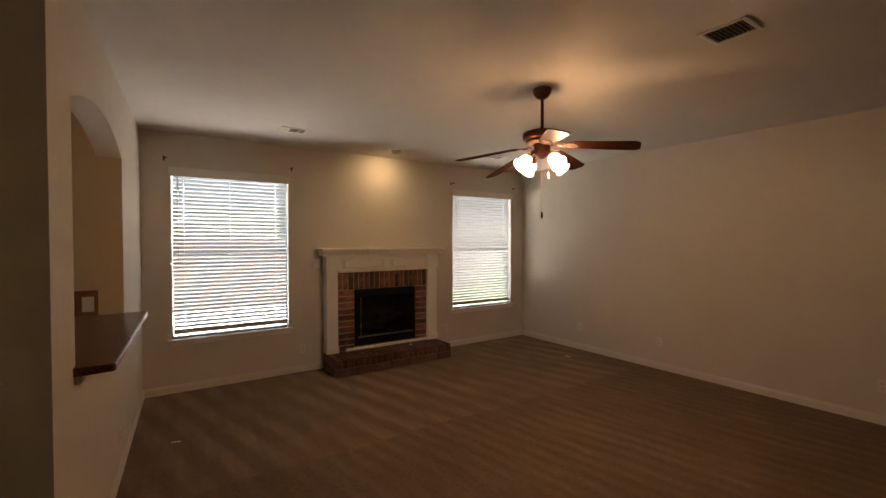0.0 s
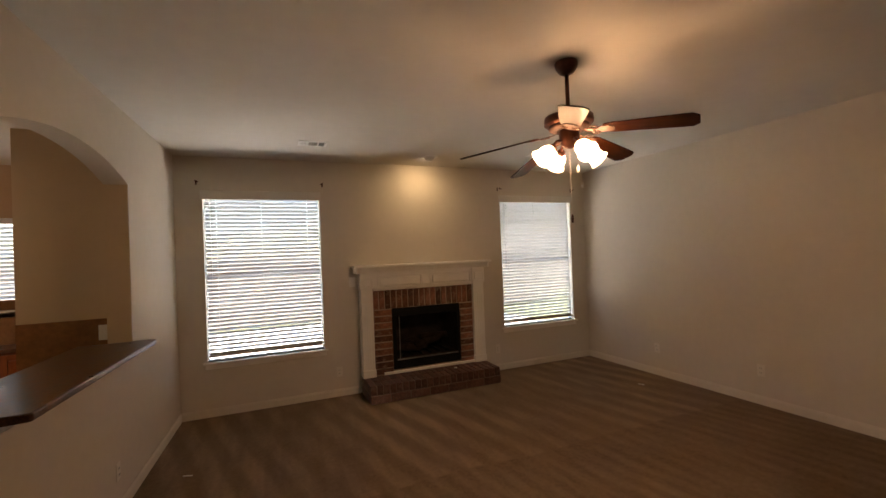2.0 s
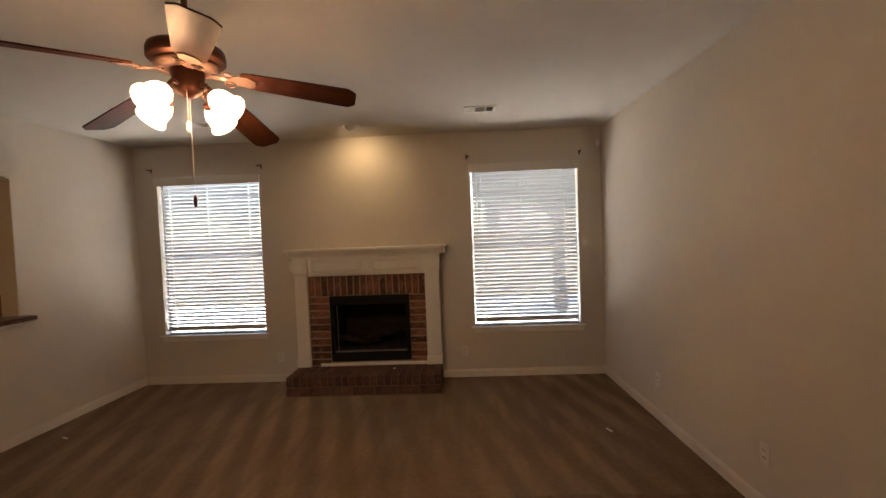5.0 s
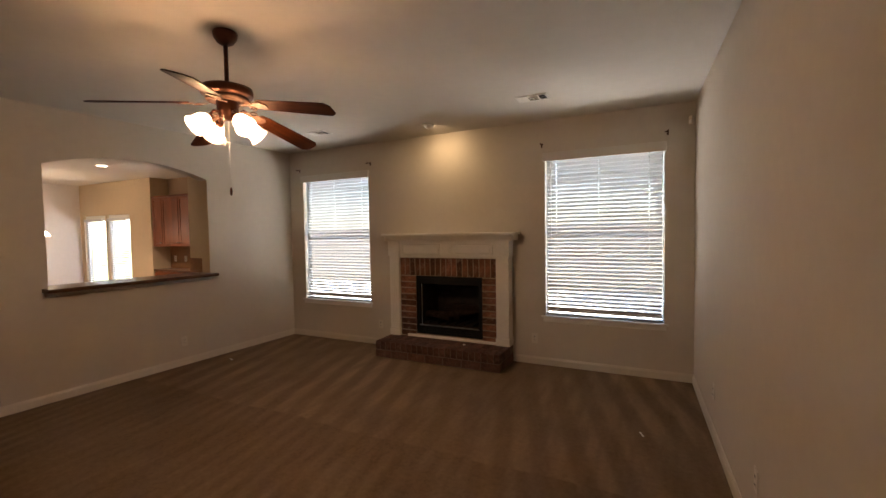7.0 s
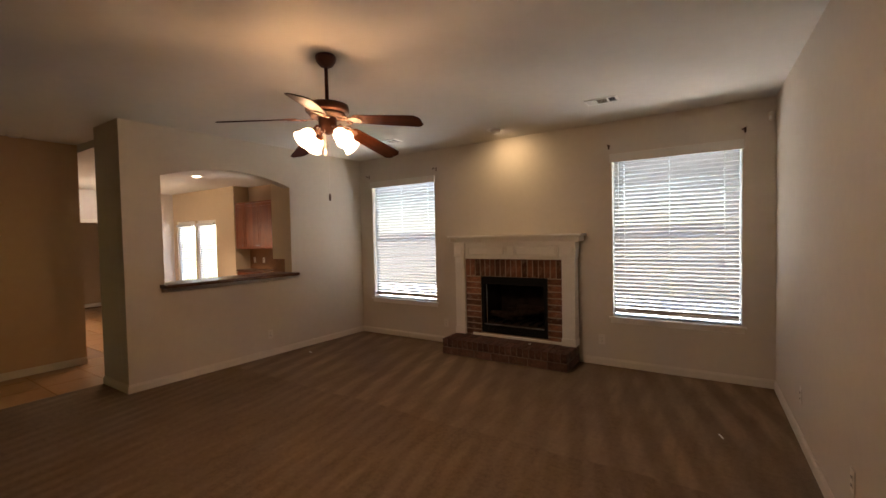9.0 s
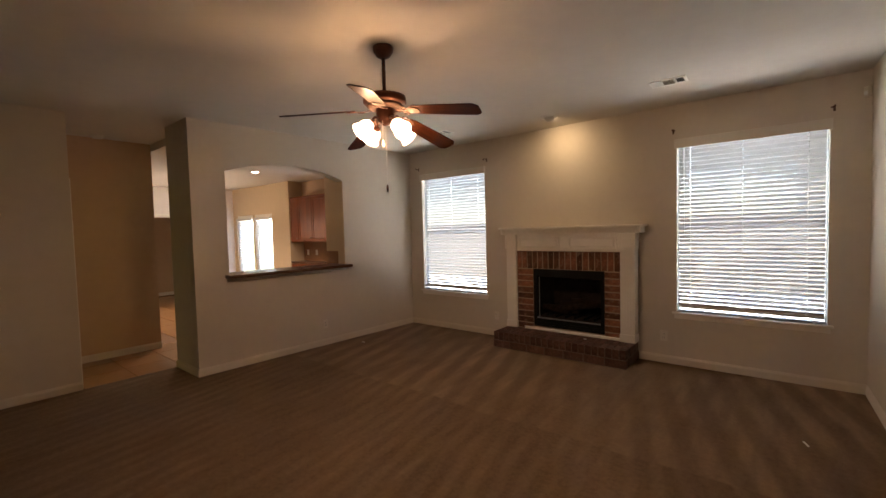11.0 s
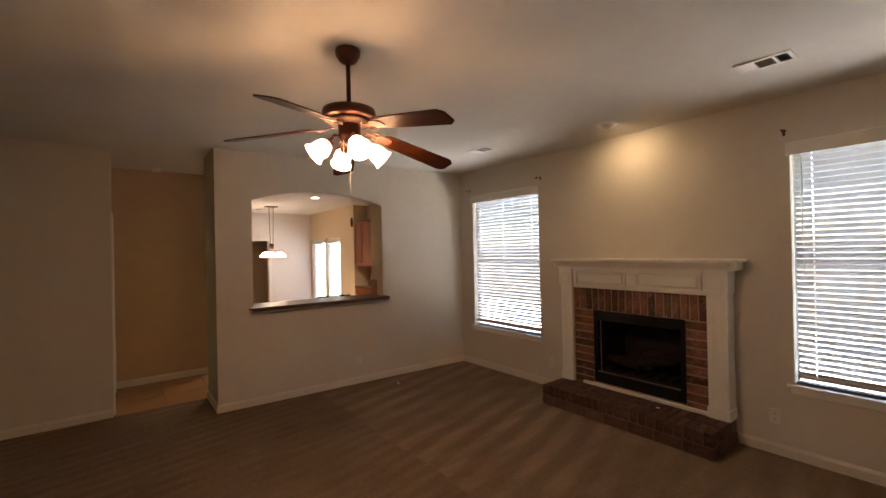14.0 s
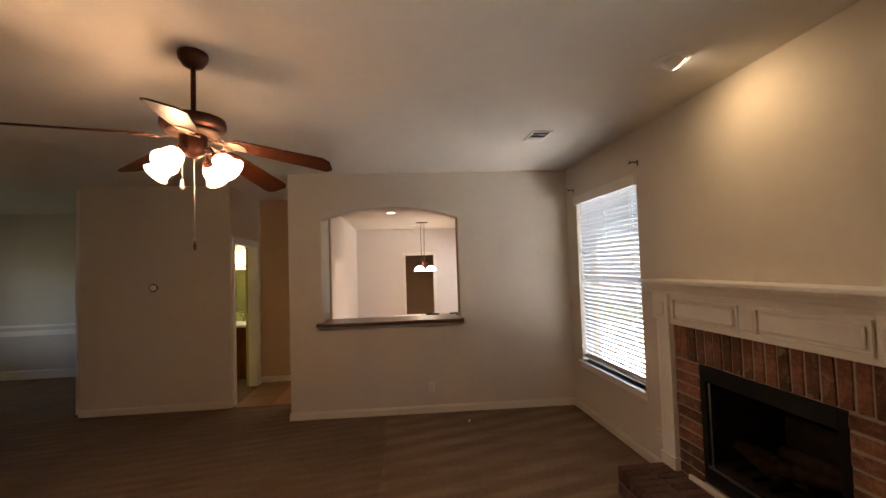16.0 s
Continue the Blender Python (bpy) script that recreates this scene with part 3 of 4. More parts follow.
def blind(x0, x1, z0, z1, y, label, tilt, pitch=0.0425, cords=(0.09, 0.475, 0.895), depth=0.05, outside=False):
    b = thing("window_blind", label, "window blind", ((x0 + x1) / 2, y, z0), "white slatted blinds")
    w, h = (x1 - x0) - 0.036, z1 - z0
    lift = 0.042 if outside else 0.002
    if outside:
        # a deep valance with returns, standing off the wall over the head of the opening
        f = NORTH - y
        v = w / 2 + 0.035
        part("valance", boxes([(-v, v, f - 0.032, f - 0.020, h - 0.082, h + 0.014)], 0.003), VALANCE, b, "white valance board over the blind")
        for x in (-v, v - 0.012):
            part("valance_return", box(x, x + 0.012, f - 0.0195, f - 0.002, h - 0.082, h + 0.014, 0.002), VALANCE, b)
    else:
        part("valance", box(-w / 2, w / 2, -0.034, -0.024, h - 0.062, h - 0.003, 0.003), SLAT, b)
    part("headrail", box(-w / 2, w / 2, -0.023, 0.027, h - 0.045, h - 0.002, 0.002), SLAT, b)
    part("bottom_rail", box(-w / 2, w / 2, -0.025, 0.025, lift, lift + 0.016, 0.004), SLAT, b)
    me = slat_mesh(w, depth, cords)
    n = int((h - 0.105 - lift) / pitch) + 1
    rnd = random.Random(int(x0 * 100) + 7)
    for i in range(n):
        s = new("slat", me)
        s.parent = b
        s.matrix_local = pose(rnd.uniform(-0.002, 0.002), 0, lift + 0.034 + pitch * i, tilt + rnd.uniform(-0.9, 0.9), rnd.uniform(-0.1, 0.1), 0)
    for i in range(1 if outside else 4):
        s = new("slat", me)
        s.parent = b
        s.matrix_local = pose(0, 0, lift + 0.0195 + 0.0045 * i, rnd.uniform(-2, 2), 0, 0)
    for c in cords:
        for yy in (-0.0255, 0.0255):
            part("ladder_cord", box(-w / 2 + w * c - 0.0014, -w / 2 + w * c + 0.0014, yy - 0.0008, yy + 0.0008, lift + 0.016, h - 0.045), SLAT, b)
    part("tilt_wand", tube([(-w / 2 + 0.05, -0.040, h - 0.06), (-w / 2 + 0.052, -0.040, h * 0.45)], 0.004), SLAT, b)
    return b


for i, (a, c) in enumerate(WINDOWS):
    window("window_%d" % (i + 1), a, c, WIN_Z0, WIN_Z1, NORTH + 0.085, NORTH)
    blind(a, c, WIN_Z0 + 0.002, WIN_Z1, NORTH + 0.040, "white two-inch slatted blind, lowered and nearly closed", SLAT_TILT if a < 2 else -46, outside=True)
window("window_3", KITCHEN_WIN[0], KITCHEN_WIN[1], KITCHEN_WIN[2], KITCHEN_WIN[3], KIT_N + 0.06, KIT_N)
blind(KITCHEN_WIN[0], KITCHEN_WIN[1], KITCHEN_WIN[2], KITCHEN_WIN[3], KIT_N + 0.028, "white slatted blind over the kitchen window", SLAT_TILT)

for i, (a, c) in enumerate(FRENCH):
    d = thing("door_patio" if i == 0 else "window_patio", "white glazed patio door with a slatted blind", "patio door", kind="structure")
    y = NORTH + 0.03
    part("door_frame", boxes([(a, a + 0.065, y, y + 0.045, 0.02, 1.998), (c - 0.065, c, y, y + 0.045, 0.02, 1.998), (a + 0.065, c - 0.065, y, y + 0.045, 0.02, 0.22), (a + 0.065, c - 0.065, y, y + 0.045, 1.88, 1.998)], 0.004), TRIM, d)
    p = part("pane", box(a + 0.065, c - 0.065, y + 0.020, y + 0.024, 0.22, 1.88), GLASS, d)
    p.visible_shadow = False
    part("threshold", box(a, c, NORTH, NORTH + 0.12, 0.0, 0.02), STEEL, d)
    if i == 0:
        part("door_handle", tube([(c - 0.045, y - 0.005, 0.95), (c - 0.045, y - 0.05, 0.95), (c - 0.14, y - 0.055, 0.95)], 0.009), STEEL, d)
        part("deadbolt", lathe([(0, 0.02), (0.024, 0.02), (0.026, 0.0), (0, 0)], 14, pose(c - 0.045, y, 1.10, 90)), STEEL, d)
    blind(a + 0.05, c - 0.05, 0.24, 1.93, NORTH - 0.012, "white slatted blind hung on the patio door", -22, cords=(0.15, 0.85))


def curtain_bracket(x, z, way):
    b = thing("curtain_bracket", "small dark metal curtain rod bracket without a rod", "bracket", (x, NORTH, z), "curtain brackets")
    part("plate", box(-0.008, 0.008, -0.004, -0.0005, -0.028, 0.022, 0.001), BRONZE, b)
    part("arm", tube([(0, -0.003, 0.0), (0, -0.05, 0.004), (0, -0.066, 0.0), (0, -0.075, 0.012)], 0.0045), BRONZE, b)
    part("rod_end", tube([(0, -0.062, -0.004), (way * 0.03, -0.062, -0.004)], 0.006), BRONZE, b)


for x, way in ((-0.035, 1), (1.255, -1), (3.60, 1), (4.85, -1)):
    curtain_bracket(x, 2.488, way)

# ---- fireplace ----
BX0, BX1, BZ0, BZ1 = 1.775, 3.09, 0.20, 1.215
FX0, FX1, FZ0, FZ1 = 2.008, 2.905, 0.245, 0.982
BF = 5.16

fireplace = thing("fireplace", "red-brown brick fireplace with black metal firebox and raised hearth", "fireplace")
part("mortar_bed", boxes([(BX0 - 0.1, FX0 - 0.004, BF + 0.008, NORTH - 0.002, BZ0, BZ1 + 0.03), (FX1 + 0.004, BX1 + 0.1, BF + 0.008, NORTH - 0.002, BZ0, BZ1 + 0.03), (FX0 - 0.004, FX1 + 0.004, BF + 0.008, NORTH - 0.002, FZ1 + 0.004, BZ1 + 0.03), (FX0 - 0.004, FX1 + 0.004, BF + 0.008, NORTH - 0.002, BZ0, FZ0)]), MORTAR, fireplace)
part("hearth_bed", box(1.637, 3.243, 4.782, NORTH - 0.002, 0.0, 0.19), HEARTH_MORTAR, fireplace)
lining = part("firebox", box(FX0, FX1, 5.72, 5.75, FZ0, FZ1), SOOT, fireplace, "sooty black firebox lining")
for name, row in (("side_panel", (FX0, FX0 + 0.03, 5.19, 5.72, FZ0, FZ1)), ("side_panel", (FX1 - 0.03, FX1, 5.19, 5.72, FZ0, FZ1)), ("firebox_floor", (FX0 + 0.03, FX1 - 0.03, 5.19, 5.72, FZ0, FZ0 + 0.12)), ("firebox_hood", (FX0 + 0.03, FX1 - 0.03, 5.19, 5.72, FZ1 - 0.08, FZ1))):
    part(name, box(*row), SOOT, lining)
face = part("firebox_face", box(FX0 + 0.045, FX1 - 0.04, 5.163, 5.19, FZ0, FZ0 + 0.105, 0.002), BLACK, fireplace, "black metal louvre panel")
for name, row in (("side_frame", (FX0, FX0 + 0.045, 5.163, 5.19, FZ0, FZ1)), ("side_frame", (FX1 - 0.04, FX1, 5.163, 5.19, FZ0, FZ1)), ("top_frame", (FX0 + 0.045, FX1 - 0.04, 5.163, 5.19, FZ1 - 0.095, FZ1))):
    part(name, box(*row, 0.002), BLACK, fireplace, "black metal firebox frame")
part("trim_bar", box(FX0 + 0.048, FX1 - 0.042, 5.155, 5.163, FZ0 + 0.106, FZ0 + 0.124, 0.002), STEEL, face, "dull steel trim bar")
part("trim_bar", box(FX0 + 0.078, FX0 + 0.09, 5.157, 5.163, FZ0 + 0.125, FZ1 - 0.10, 0.002), STEEL, face, "dull steel trim bar")
for i in range(3):
    part("louvre", box(FX0 + 0.09, FX1 - 0.075, 5.158, 5.163, FZ0 + 0.02 + i * 0.028, FZ0 + 0.034 + i * 0.028), BLACK, face)
rnd = random.Random(4)
for i in range(5):
    ang = rnd.uniform(-0.5, 0.5)
    a = Vector((2.22 + 0.10 * i, 5.36 + 0.05 * (i % 3), FZ0 + 0.20 + 0.055 * (i // 2)))
    d = Vector((math.cos(ang), math.sin(ang) * 0.6, rnd.uniform(-0.1, 0.25))) * 0.2
    part("log", tube([a - d, a - d * 0.4 + Vector((0, 0, 0.012)), a + d * 0.3, a + d], 0.042, 9), LOG, lining, "grey-brown ceramic log")
part("grate", boxes([(2.15 + 0.12 * i, 2.165 + 0.12 * i, 5.25, 5.62, FZ0 + 0.121, FZ0 + 0.15) for i in range(6)]), BLACK, lining)
part("threshold_strip", box(1.885, 3.088, 5.138, 5.166, 0.201, 0.232, 0.004), TRIM, fireplace, "white painted strip over the hearth")

mantel = thing("mantelpiece", "white painted wooden mantelpiece with panelled frieze", "mantelpiece")
part("shelf", box(1.555, 3.345, 5.055, NORTH - 0.002, 1.497, 1.523, 0.005), TRIM, mantel)
crown = [(5.118, 1.425), (5.108, 1.425), (5.106, 1.44), (5.096, 1.452), (5.086, 1.47), (5.072, 1.484), (5.066, 1.4965), (5.118, 1.4965)]
part("crown_moulding", prism(crown, 0, 1.60, 3.29), TRIM, mantel)
for x0, x1 in ((1.572, 1.60), (3.29, 3.318)):
    part("crown_return", box(x0, x1, 5.09, NORTH - 0.002, 1.43, 1.496, 0.008), TRIM, mantel)
part("frieze", box(1.79, 3.10, 5.135, NORTH - 0.002, BZ1, 1.4245), TRIM, mantel)
for x0, x1 in ((1.86, 2.36), (2.53, 3.03)):
    part("raised_panel", boxes([(x0, x1, 5.113, 5.136, 1.27, 1.372)], 0.012), TRIM, mantel)
    part("panel_moulding", boxes([(x0 - 0.03, x1 + 0.03, 5.117, 5.1345, 1.385, 1.398), (x0 - 0.03, x1 + 0.03, 5.117, 5.1345, 1.244, 1.257), (x0 - 0.03, x0 - 0.017, 5.117, 5.1345, 1.257, 1.385), (x1 + 0.017, x1 + 0.03, 5.117, 5.1345, 1.257, 1.385)], 0.003), TRIM, mantel)
part("centre_block", box(2.395, 2.495, 5.121, 5.1345, 1.262, 1.38, 0.006), TRIM, mantel)
for x0, x1 in ((1.635, 1.774), (3.092, 3.245)):
    leg = part("leg", box(x0, x1, 5.128, NORTH - 0.002, 0.29, 1.24, 0.003), TRIM, mantel)
    part("plinth", box(x0 - 0.008, x1 + 0.008, 5.118, NORTH - 0.002, 0.2005, 0.289, 0.004), TRIM, leg)
    part("flute", boxes([(x0 + 0.03 + 0.028 * k, x0 + 0.042 + 0.028 * k, 5.124, 5.1282, 0.36, 1.17) for k in range(4)], 0.002), TRIM, leg)
    cap = part("capital", box(x0 - 0.012, x1 + 0.012, 5.112, NORTH - 0.002, 1.2405, 1.4245, 0.005), TRIM, mantel)
    for z in (1.250, 1.262):
        part("reed", box(x0 + 0.008, x1 - 0.008, 5.105, 5.1125, z, z + 0.006, 0.002), TRIM, cap)
    part("boss", box(x0 + 0.018, x1 - 0.018, 5.104, 5.1125, 1.275, 1.372, 0.010), TRIM, cap)

# ---- ceiling fan ----
FAN = Vector((2.385, 2.265, CEILING + 0.02))
fan = thing("ceiling_fan", "cherry and bronze five-blade ceiling fan with four lit frosted shades", "ceiling fan", FAN)
part("canopy", lathe([(0, -0.0205), (0.066, -0.0205), (0.070, -0.030), (0.066, -0.056), (0.046, -0.086), (0.026, -0.098), (0.016, -0.101), (0, -0.101)], 28), BRONZE, fan)
part("downrod", tube([(0, 0, -0.08), (0, 0, -0.345)], 0.0125, 14), BRONZE, fan)
part("motor_housing", lathe([(0, -0.325), (0.03, -0.326), (0.045, -0.338), (0.11, -0.345), (0.142, -0.356), (0.146, -0.372), (0.146, -0.398), (0.138, -0.406), (0.112, -0.412), (0.10, -0.425), (0.06, -0.432), (0, -0.432)], 36), BRONZE, fan)
part("hub_ring", lathe([(0.10, -0.4125), (0.118, -0.4125), (0.122, -0.424), (0.112, -0.436), (0.072, -0.442), (0.065, -0.4325)], 36), COPPER, fan, "copper-coloured hub ring")
switch = part("switch_housing", lathe([(0, -0.43), (0.058, -0.432), (0.062, -0.445), (0.060, -0.50), (0.048, -0.53), (0.02, -0.548), (0, -0.55)], 24), BRONZE, fan)


def blade_mesh():
    """A blade along +x with rounded corners, widening to its tip."""
    r0, r1 = 0.205, 0.685
    pts = []
    for r, hw in ((r0, 0.040), (r0 + 0.012, 0.050), (r0 + 0.05, 0.057), (0.45, 0.066), (r1 - 0.036, 0.072), (r1 - 0.030, 0.070), (r1 - 0.004, 0.046), (r1, 0.040)):
        pts.append((r, hw))
    outline = pts + [(r, -h) for r, h in reversed(pts)]
    return mesh_of("blade", prism(outline, 2, -0.003, 0.003), BLADE)


def iron_mesh():
    bm = prism([(0.095, 0.018), (0.15, 0.012), (0.19, 0.034), (0.235, 0.040), (0.262, 0.018), (0.262, -0.018), (0.235, -0.040), (0.19, -0.034), (0.15, -0.012), (0.095, -0.018)], 2, -0.0085, -0.0035)
    for side in (-1, 1):
        ring = tube([(0.158 + 0.019 * math.cos(math.pi * k / 8), side * (0.031 + 0.019 * math.sin(math.pi * k / 8)), -0.010) for k in range(17)], 0.0045, 6)
        me = bpy.data.meshes.new("scroll")
        ring.to_mesh(me)
        ring.free()
        bm.from_mesh(me)
    return mesh_of("blade_iron", bm, COPPER)


BLADE_MESH, IRON_MESH = blade_mesh(), iron_mesh()
for k, sag in enumerate((7.6, 14.0, 13.0, 6.4, 6.0)):
    b = new("blade", BLADE_MESH)
    b.parent = fan
    b.matrix_local = pose(0, 0, -0.440, 0, 0, 18 + 72 * k) @ pose(0, 0, 0, -13, 0, 0) @ pose(0, 0, 0, 0, sag, 0)
    irn = new("blade_iron", IRON_MESH)
    irn.parent = b
    tagged(irn, "copper-coloured blade iron")
shade_profile = [(0.020, 0.0), (0.034, 0.010), (0.050, 0.035), (0.056, 0.060), (0.055, 0.085), (0.060, 0.105), (0.071, 0.122)]
SHADE_MESH = mesh_of("shade", lathe([(a * 0.88, b * 0.90) for a, b in shade_profile], 20), SHADE)
for k in range(4):
    a = -10 + 90 * k
    turn = pose(0, 0, 0, 0, 0, a)
    arm = part("lamp_arm", tube([turn @ Vector(p) for p in ((0.045, 0, -0.505), (0.085, 0, -0.505), (0.100, 0, -0.525), (0.108, 0, -0.548))], 0.008, 10), BRONZE, fan)
    part("socket", lathe([(0, -0.004), (0.024, -0.004), (0.027, 0.012), (0.022, 0.02), (0, 0.02)], 16, turn @ pose(0.105, 0, -0.545, 0, 128, 0)), BRONZE, arm)
    s = new("shade", SHADE_MESH)
    s.parent = fan
    s.matrix_local = turn @ pose(0.112, 0, -0.550, 0, 128, 0)
    bulb = new("fan_bulb", bpy.data.lights.new("fan_bulb", "POINT"))
    bulb.data.energy, bulb.data.color, bulb.data.shadow_soft_size = BULB_POWER * (1.2, 0.8, 0.8, 1.2)[k], WARM, 0.028
    bulb.matrix_world = Matrix.Translation(FAN) @ turn @ pose(0.112, 0, -0.550, 0, 128, 0) @ pose(0, 0, 0.055)
    tagged(s, "lit frosted glass tulip shade")
chain = part("pull_chain", tube([(0.0, 0.002, -0.545), (0.0, 0.002, -0.955)], 0.0011, 6), ALMOND, fan)
part("fob", lathe([(0, -0.950), (0.005, -0.953), (0.008, -0.975), (0.006, -1.000), (0, -1.003)], 10, pose(0.0, 0.002, 0)), BRONZE, chain, "dark wooden pull fob")
chain = part("pull_chain", tube([(0.02, -0.045, -0.53), (0.02, -0.045, -0.66)], 0.0014, 6), ALMOND, fan)
part("fob", lathe([(0, -0.655), (0.006, -0.66), (0.010, -0.69), (0.008, -0.705), (0, -0.707)], 10, pose(0.02, -0.045, 0)), PLASTIC, chain, "white pull fob")

# ---- ceiling fixtures ----


def ceiling_vent(x, y, w, d, label, bars, split=True, top=CEILING):
    """A stamped ceiling register: a flange, a dark sheet painted as the shade in its opening, and louvres, in one field
    or in three that blow three ways.
    """
    v = thing("ceiling_vent", label, "air vent", (x, y, top), "ceiling vents")
    f = 0.024
    part("frame", boxes([(-w / 2, w / 2, -d / 2, -d / 2 + f, -0.010, -0.001), (-w / 2, w / 2, d / 2 - f, d / 2, -0.010, -0.001), (-w / 2, -w / 2 + f, -d / 2 + f, d / 2 - f, -0.010, -0.001), (w / 2 - f, w / 2, -d / 2 + f, d / 2 - f, -0.010, -0.001)], 0.003), PLASTIC, v)
    # Thin sheet on the ceiling; its dark colour paints the shade behind the louvres.
    part("duct", box(-w / 2 + f, w / 2 - f, -d / 2 + f, d / 2 - f, -0.003, -0.0015), SHADOW_DARK, v)
    if not split:
        me = mesh_of("slat", box(-w / 2 + f, w / 2 - f, -0.004, 0.004, -0.0007, 0.0007), STEEL)
        for i in range(bars):
            s = new("slat", me)
            s.parent = v
            s.matrix_local = pose(0, -d / 2 + f + (d - 2 * f) * (i + 0.5) / bars, -0.007, 22, 0, 0)
        return v
    cuts = (-w / 2 + f, -w * 0.16, w * 0.19, w / 2 - f)
    for c in cuts[1:3]:
        part("divider", box(c - 0.006, c + 0.006, -d / 2 + f, d / 2 - f, -0.010, -0.003), PLASTIC, v)
    # Grey, almond and white louvres: each field's light and shade put into colour.
    end = mesh_of("slat", box(-0.006, 0.006, -d / 2 + f, d / 2 - f, -0.0006, 0.0006), STEEL)
    mid = mesh_of("slat", box(cuts[1] + 0.006, cuts[2] - 0.006, -0.0032, 0.0032, -0.0006, 0.0006), ALMOND)
    shut = mesh_of("slat", box(-0.0075, 0.0075, -d / 2 + f, d / 2 - f, -0.0006, 0.0006), PLASTIC)
    for lo, hi, tip in ((cuts[0], cuts[1] - 0.006, -12), (cuts[2] + 0.006, cuts[3], 50)):
        for i in range(4):
            s = new("slat", shut if tip < 0 else end)
            s.parent = v
            s.matrix_local = pose(lo + (hi - lo) * (i + 0.5) / 4, 0, -0.0075, 0, tip, 0)
    for i in range(bars):
        s = new("slat", mid)
        s.parent = v
        s.matrix_local = pose(0, -d / 2 + f + (d - 2 * f) * (i + 0.5) / bars, -0.0075, 40, 0, 0)
    return v


ceiling_vent(3.715, 4.42, 0.29, 0.18, "white metal ceiling supply vent with louvres", 8)
ceiling_vent(1.09, 4.48, 0.27, 0.18, "white metal ceiling supply vent with louvres", 8)
ceiling_vent(2.595, 1.082, 0.22, 0.24, "white metal ceiling vent near the fan", 9, False)
ceiling_vent(-5.6, 3.75, 0.30, 0.15, "white ceiling vent in the breakfast nook", 5, True, KITCHEN_CEILING)


def can_light(x, y, mat, label, power, color, tilt=0.0):
    c = thing("recessed_light", label, "recessed light", (x, y, KITCHEN_CEILING), "recessed lights")
    part("trim_ring", lathe([(0.062, -0.002), (0.066, -0.008), (0.088, -0.006), (0.092, -0.001)], 28), PLASTIC, c)
    part("lens", lathe([(0, -0.004), (0.060, -0.004), (0.062, -0.002)], 24), mat, c, "glowing lamp face")
    lamp = new("can_lamp", bpy.data.lights.new("can_lamp", "SPOT"))
    lamp.data.energy, lamp.data.color, lamp.data.spot_size, lamp.data.spot_blend, lamp.data.shadow_soft_size = power, color, radians(115), 0.7, 0.05
    lamp.matrix_world = look((x, y, KITCHEN_CEILING - 0.03), (x, y + tilt, 1.0))


SPOT_POWER = 1.0
eyeball = thing("eyeball_spotlight", "white recessed eyeball spotlight aimed at the chimney wall", "spotlight", (2.43, 4.79, CEILING))
part("trim_ring", lathe([(0.060, -0.001), (0.063, -0.006), (0.094, -0.005), (0.099, -0.001)], 30), PLASTIC, eyeball)
ball = part("eyeball", lathe([(0.030, -0.020), (0.032, -0.046), (0.046, -0.042), (0.058, -0.022), (0.064, 0.004), (0.056, 0.034), (0.034, 0.054), (0, 0.062)], 26, pose(0, 0.004, 0.006, 45, 0, 0)), PLASTIC, eyeball)
part("lens", lathe([(0, -0.050), (0.022, -0.049), (0.036, -0.046)], 20, pose(0, 0.004, 0.006, 45, 0, 0)), SPOT_GLOW, ball, "glowing lamp face")
lamp = new("eyeball_lamp", bpy.data.lights.new("eyeball_lamp", "SPOT"))
lamp.data.energy, lamp.data.color, lamp.data.spot_size, lamp.data.spot_blend, lamp.data.shadow_soft_size = SPOT_POWER, (1.0, 0.71, 0.39), radians(160), 1.0, 0.05
lamp.matrix_world = look((2.43, 4.87, CEILING - 0.07), (2.43, 5.28, CEILING - 0.62))

# ---- small wall things ----


def outlet(x, y, z, rz, label="almond wall outlet with two sockets", switch=False, mat=ALMOND):
    o = thing("light_switch" if switch else "wall_outlet", label, "light switch" if switch else "wall outlet", (x, y, z), "wall plates")
    o.rotation_euler = (0, 0, radians(rz))
    part("plate", box(-0.036, 0.036, -0.006, -0.0005, -0.058, 0.058, 0.003), mat, o)
    if switch:
        part("toggle", box(-0.006, 0.006, -0.014, -0.006, -0.012, 0.012, 0.002), PLASTIC, o)
    else:
        for dz in (-0.02, 0.02):
            s = part("socket", box(-0.016, 0.016, -0.0085, -0.006, dz - 0.014, dz + 0.014, 0.002), mat, o)
            part("slot", boxes([(-0.008, -0.005, -0.0095, -0.0084, dz - 0.006, dz + 0.006), (0.005, 0.008, -0.0095, -0.0084, dz - 0.006, dz + 0.006)]), BLACK, s)
    return o


outlet(1.375, NORTH, 0.285, 0)
outlet(3.505, NORTH, 0.295, 0)
outlet(WEST, 3.60, 0.285, 90)
for y in (4.09, 2.90, 0.94):
    outlet(EAST + EAST_LEAN[0] * (y - EAST_LEAN[1]), y, 0.34, -90)
outlet(-0.525, 4.200 - 0.014, 1.13, 0, "white switch plate on the brown backsplash", True, PLASTIC)

outlet(1.562, NORTH, 1.33, 0, "white switch plate on the wall beside the mantelpiece", True, PLASTIC)

det = thing("alarm_sensor", "small white alarm sensor in the wall corner", "detector", (EAST - 0.035, NORTH - 0.035, 2.575))
det.rotation_euler = (0, 0, radians(-45))
part("body", box(-0.022, 0.022, -0.024, 0.006, -0.040, 0.040, 0.008), ALMOND, det)
part("lens", box(-0.014, 0.014, -0.027, -0.023, -0.032, 0.002, 0.003), VINYL, det)

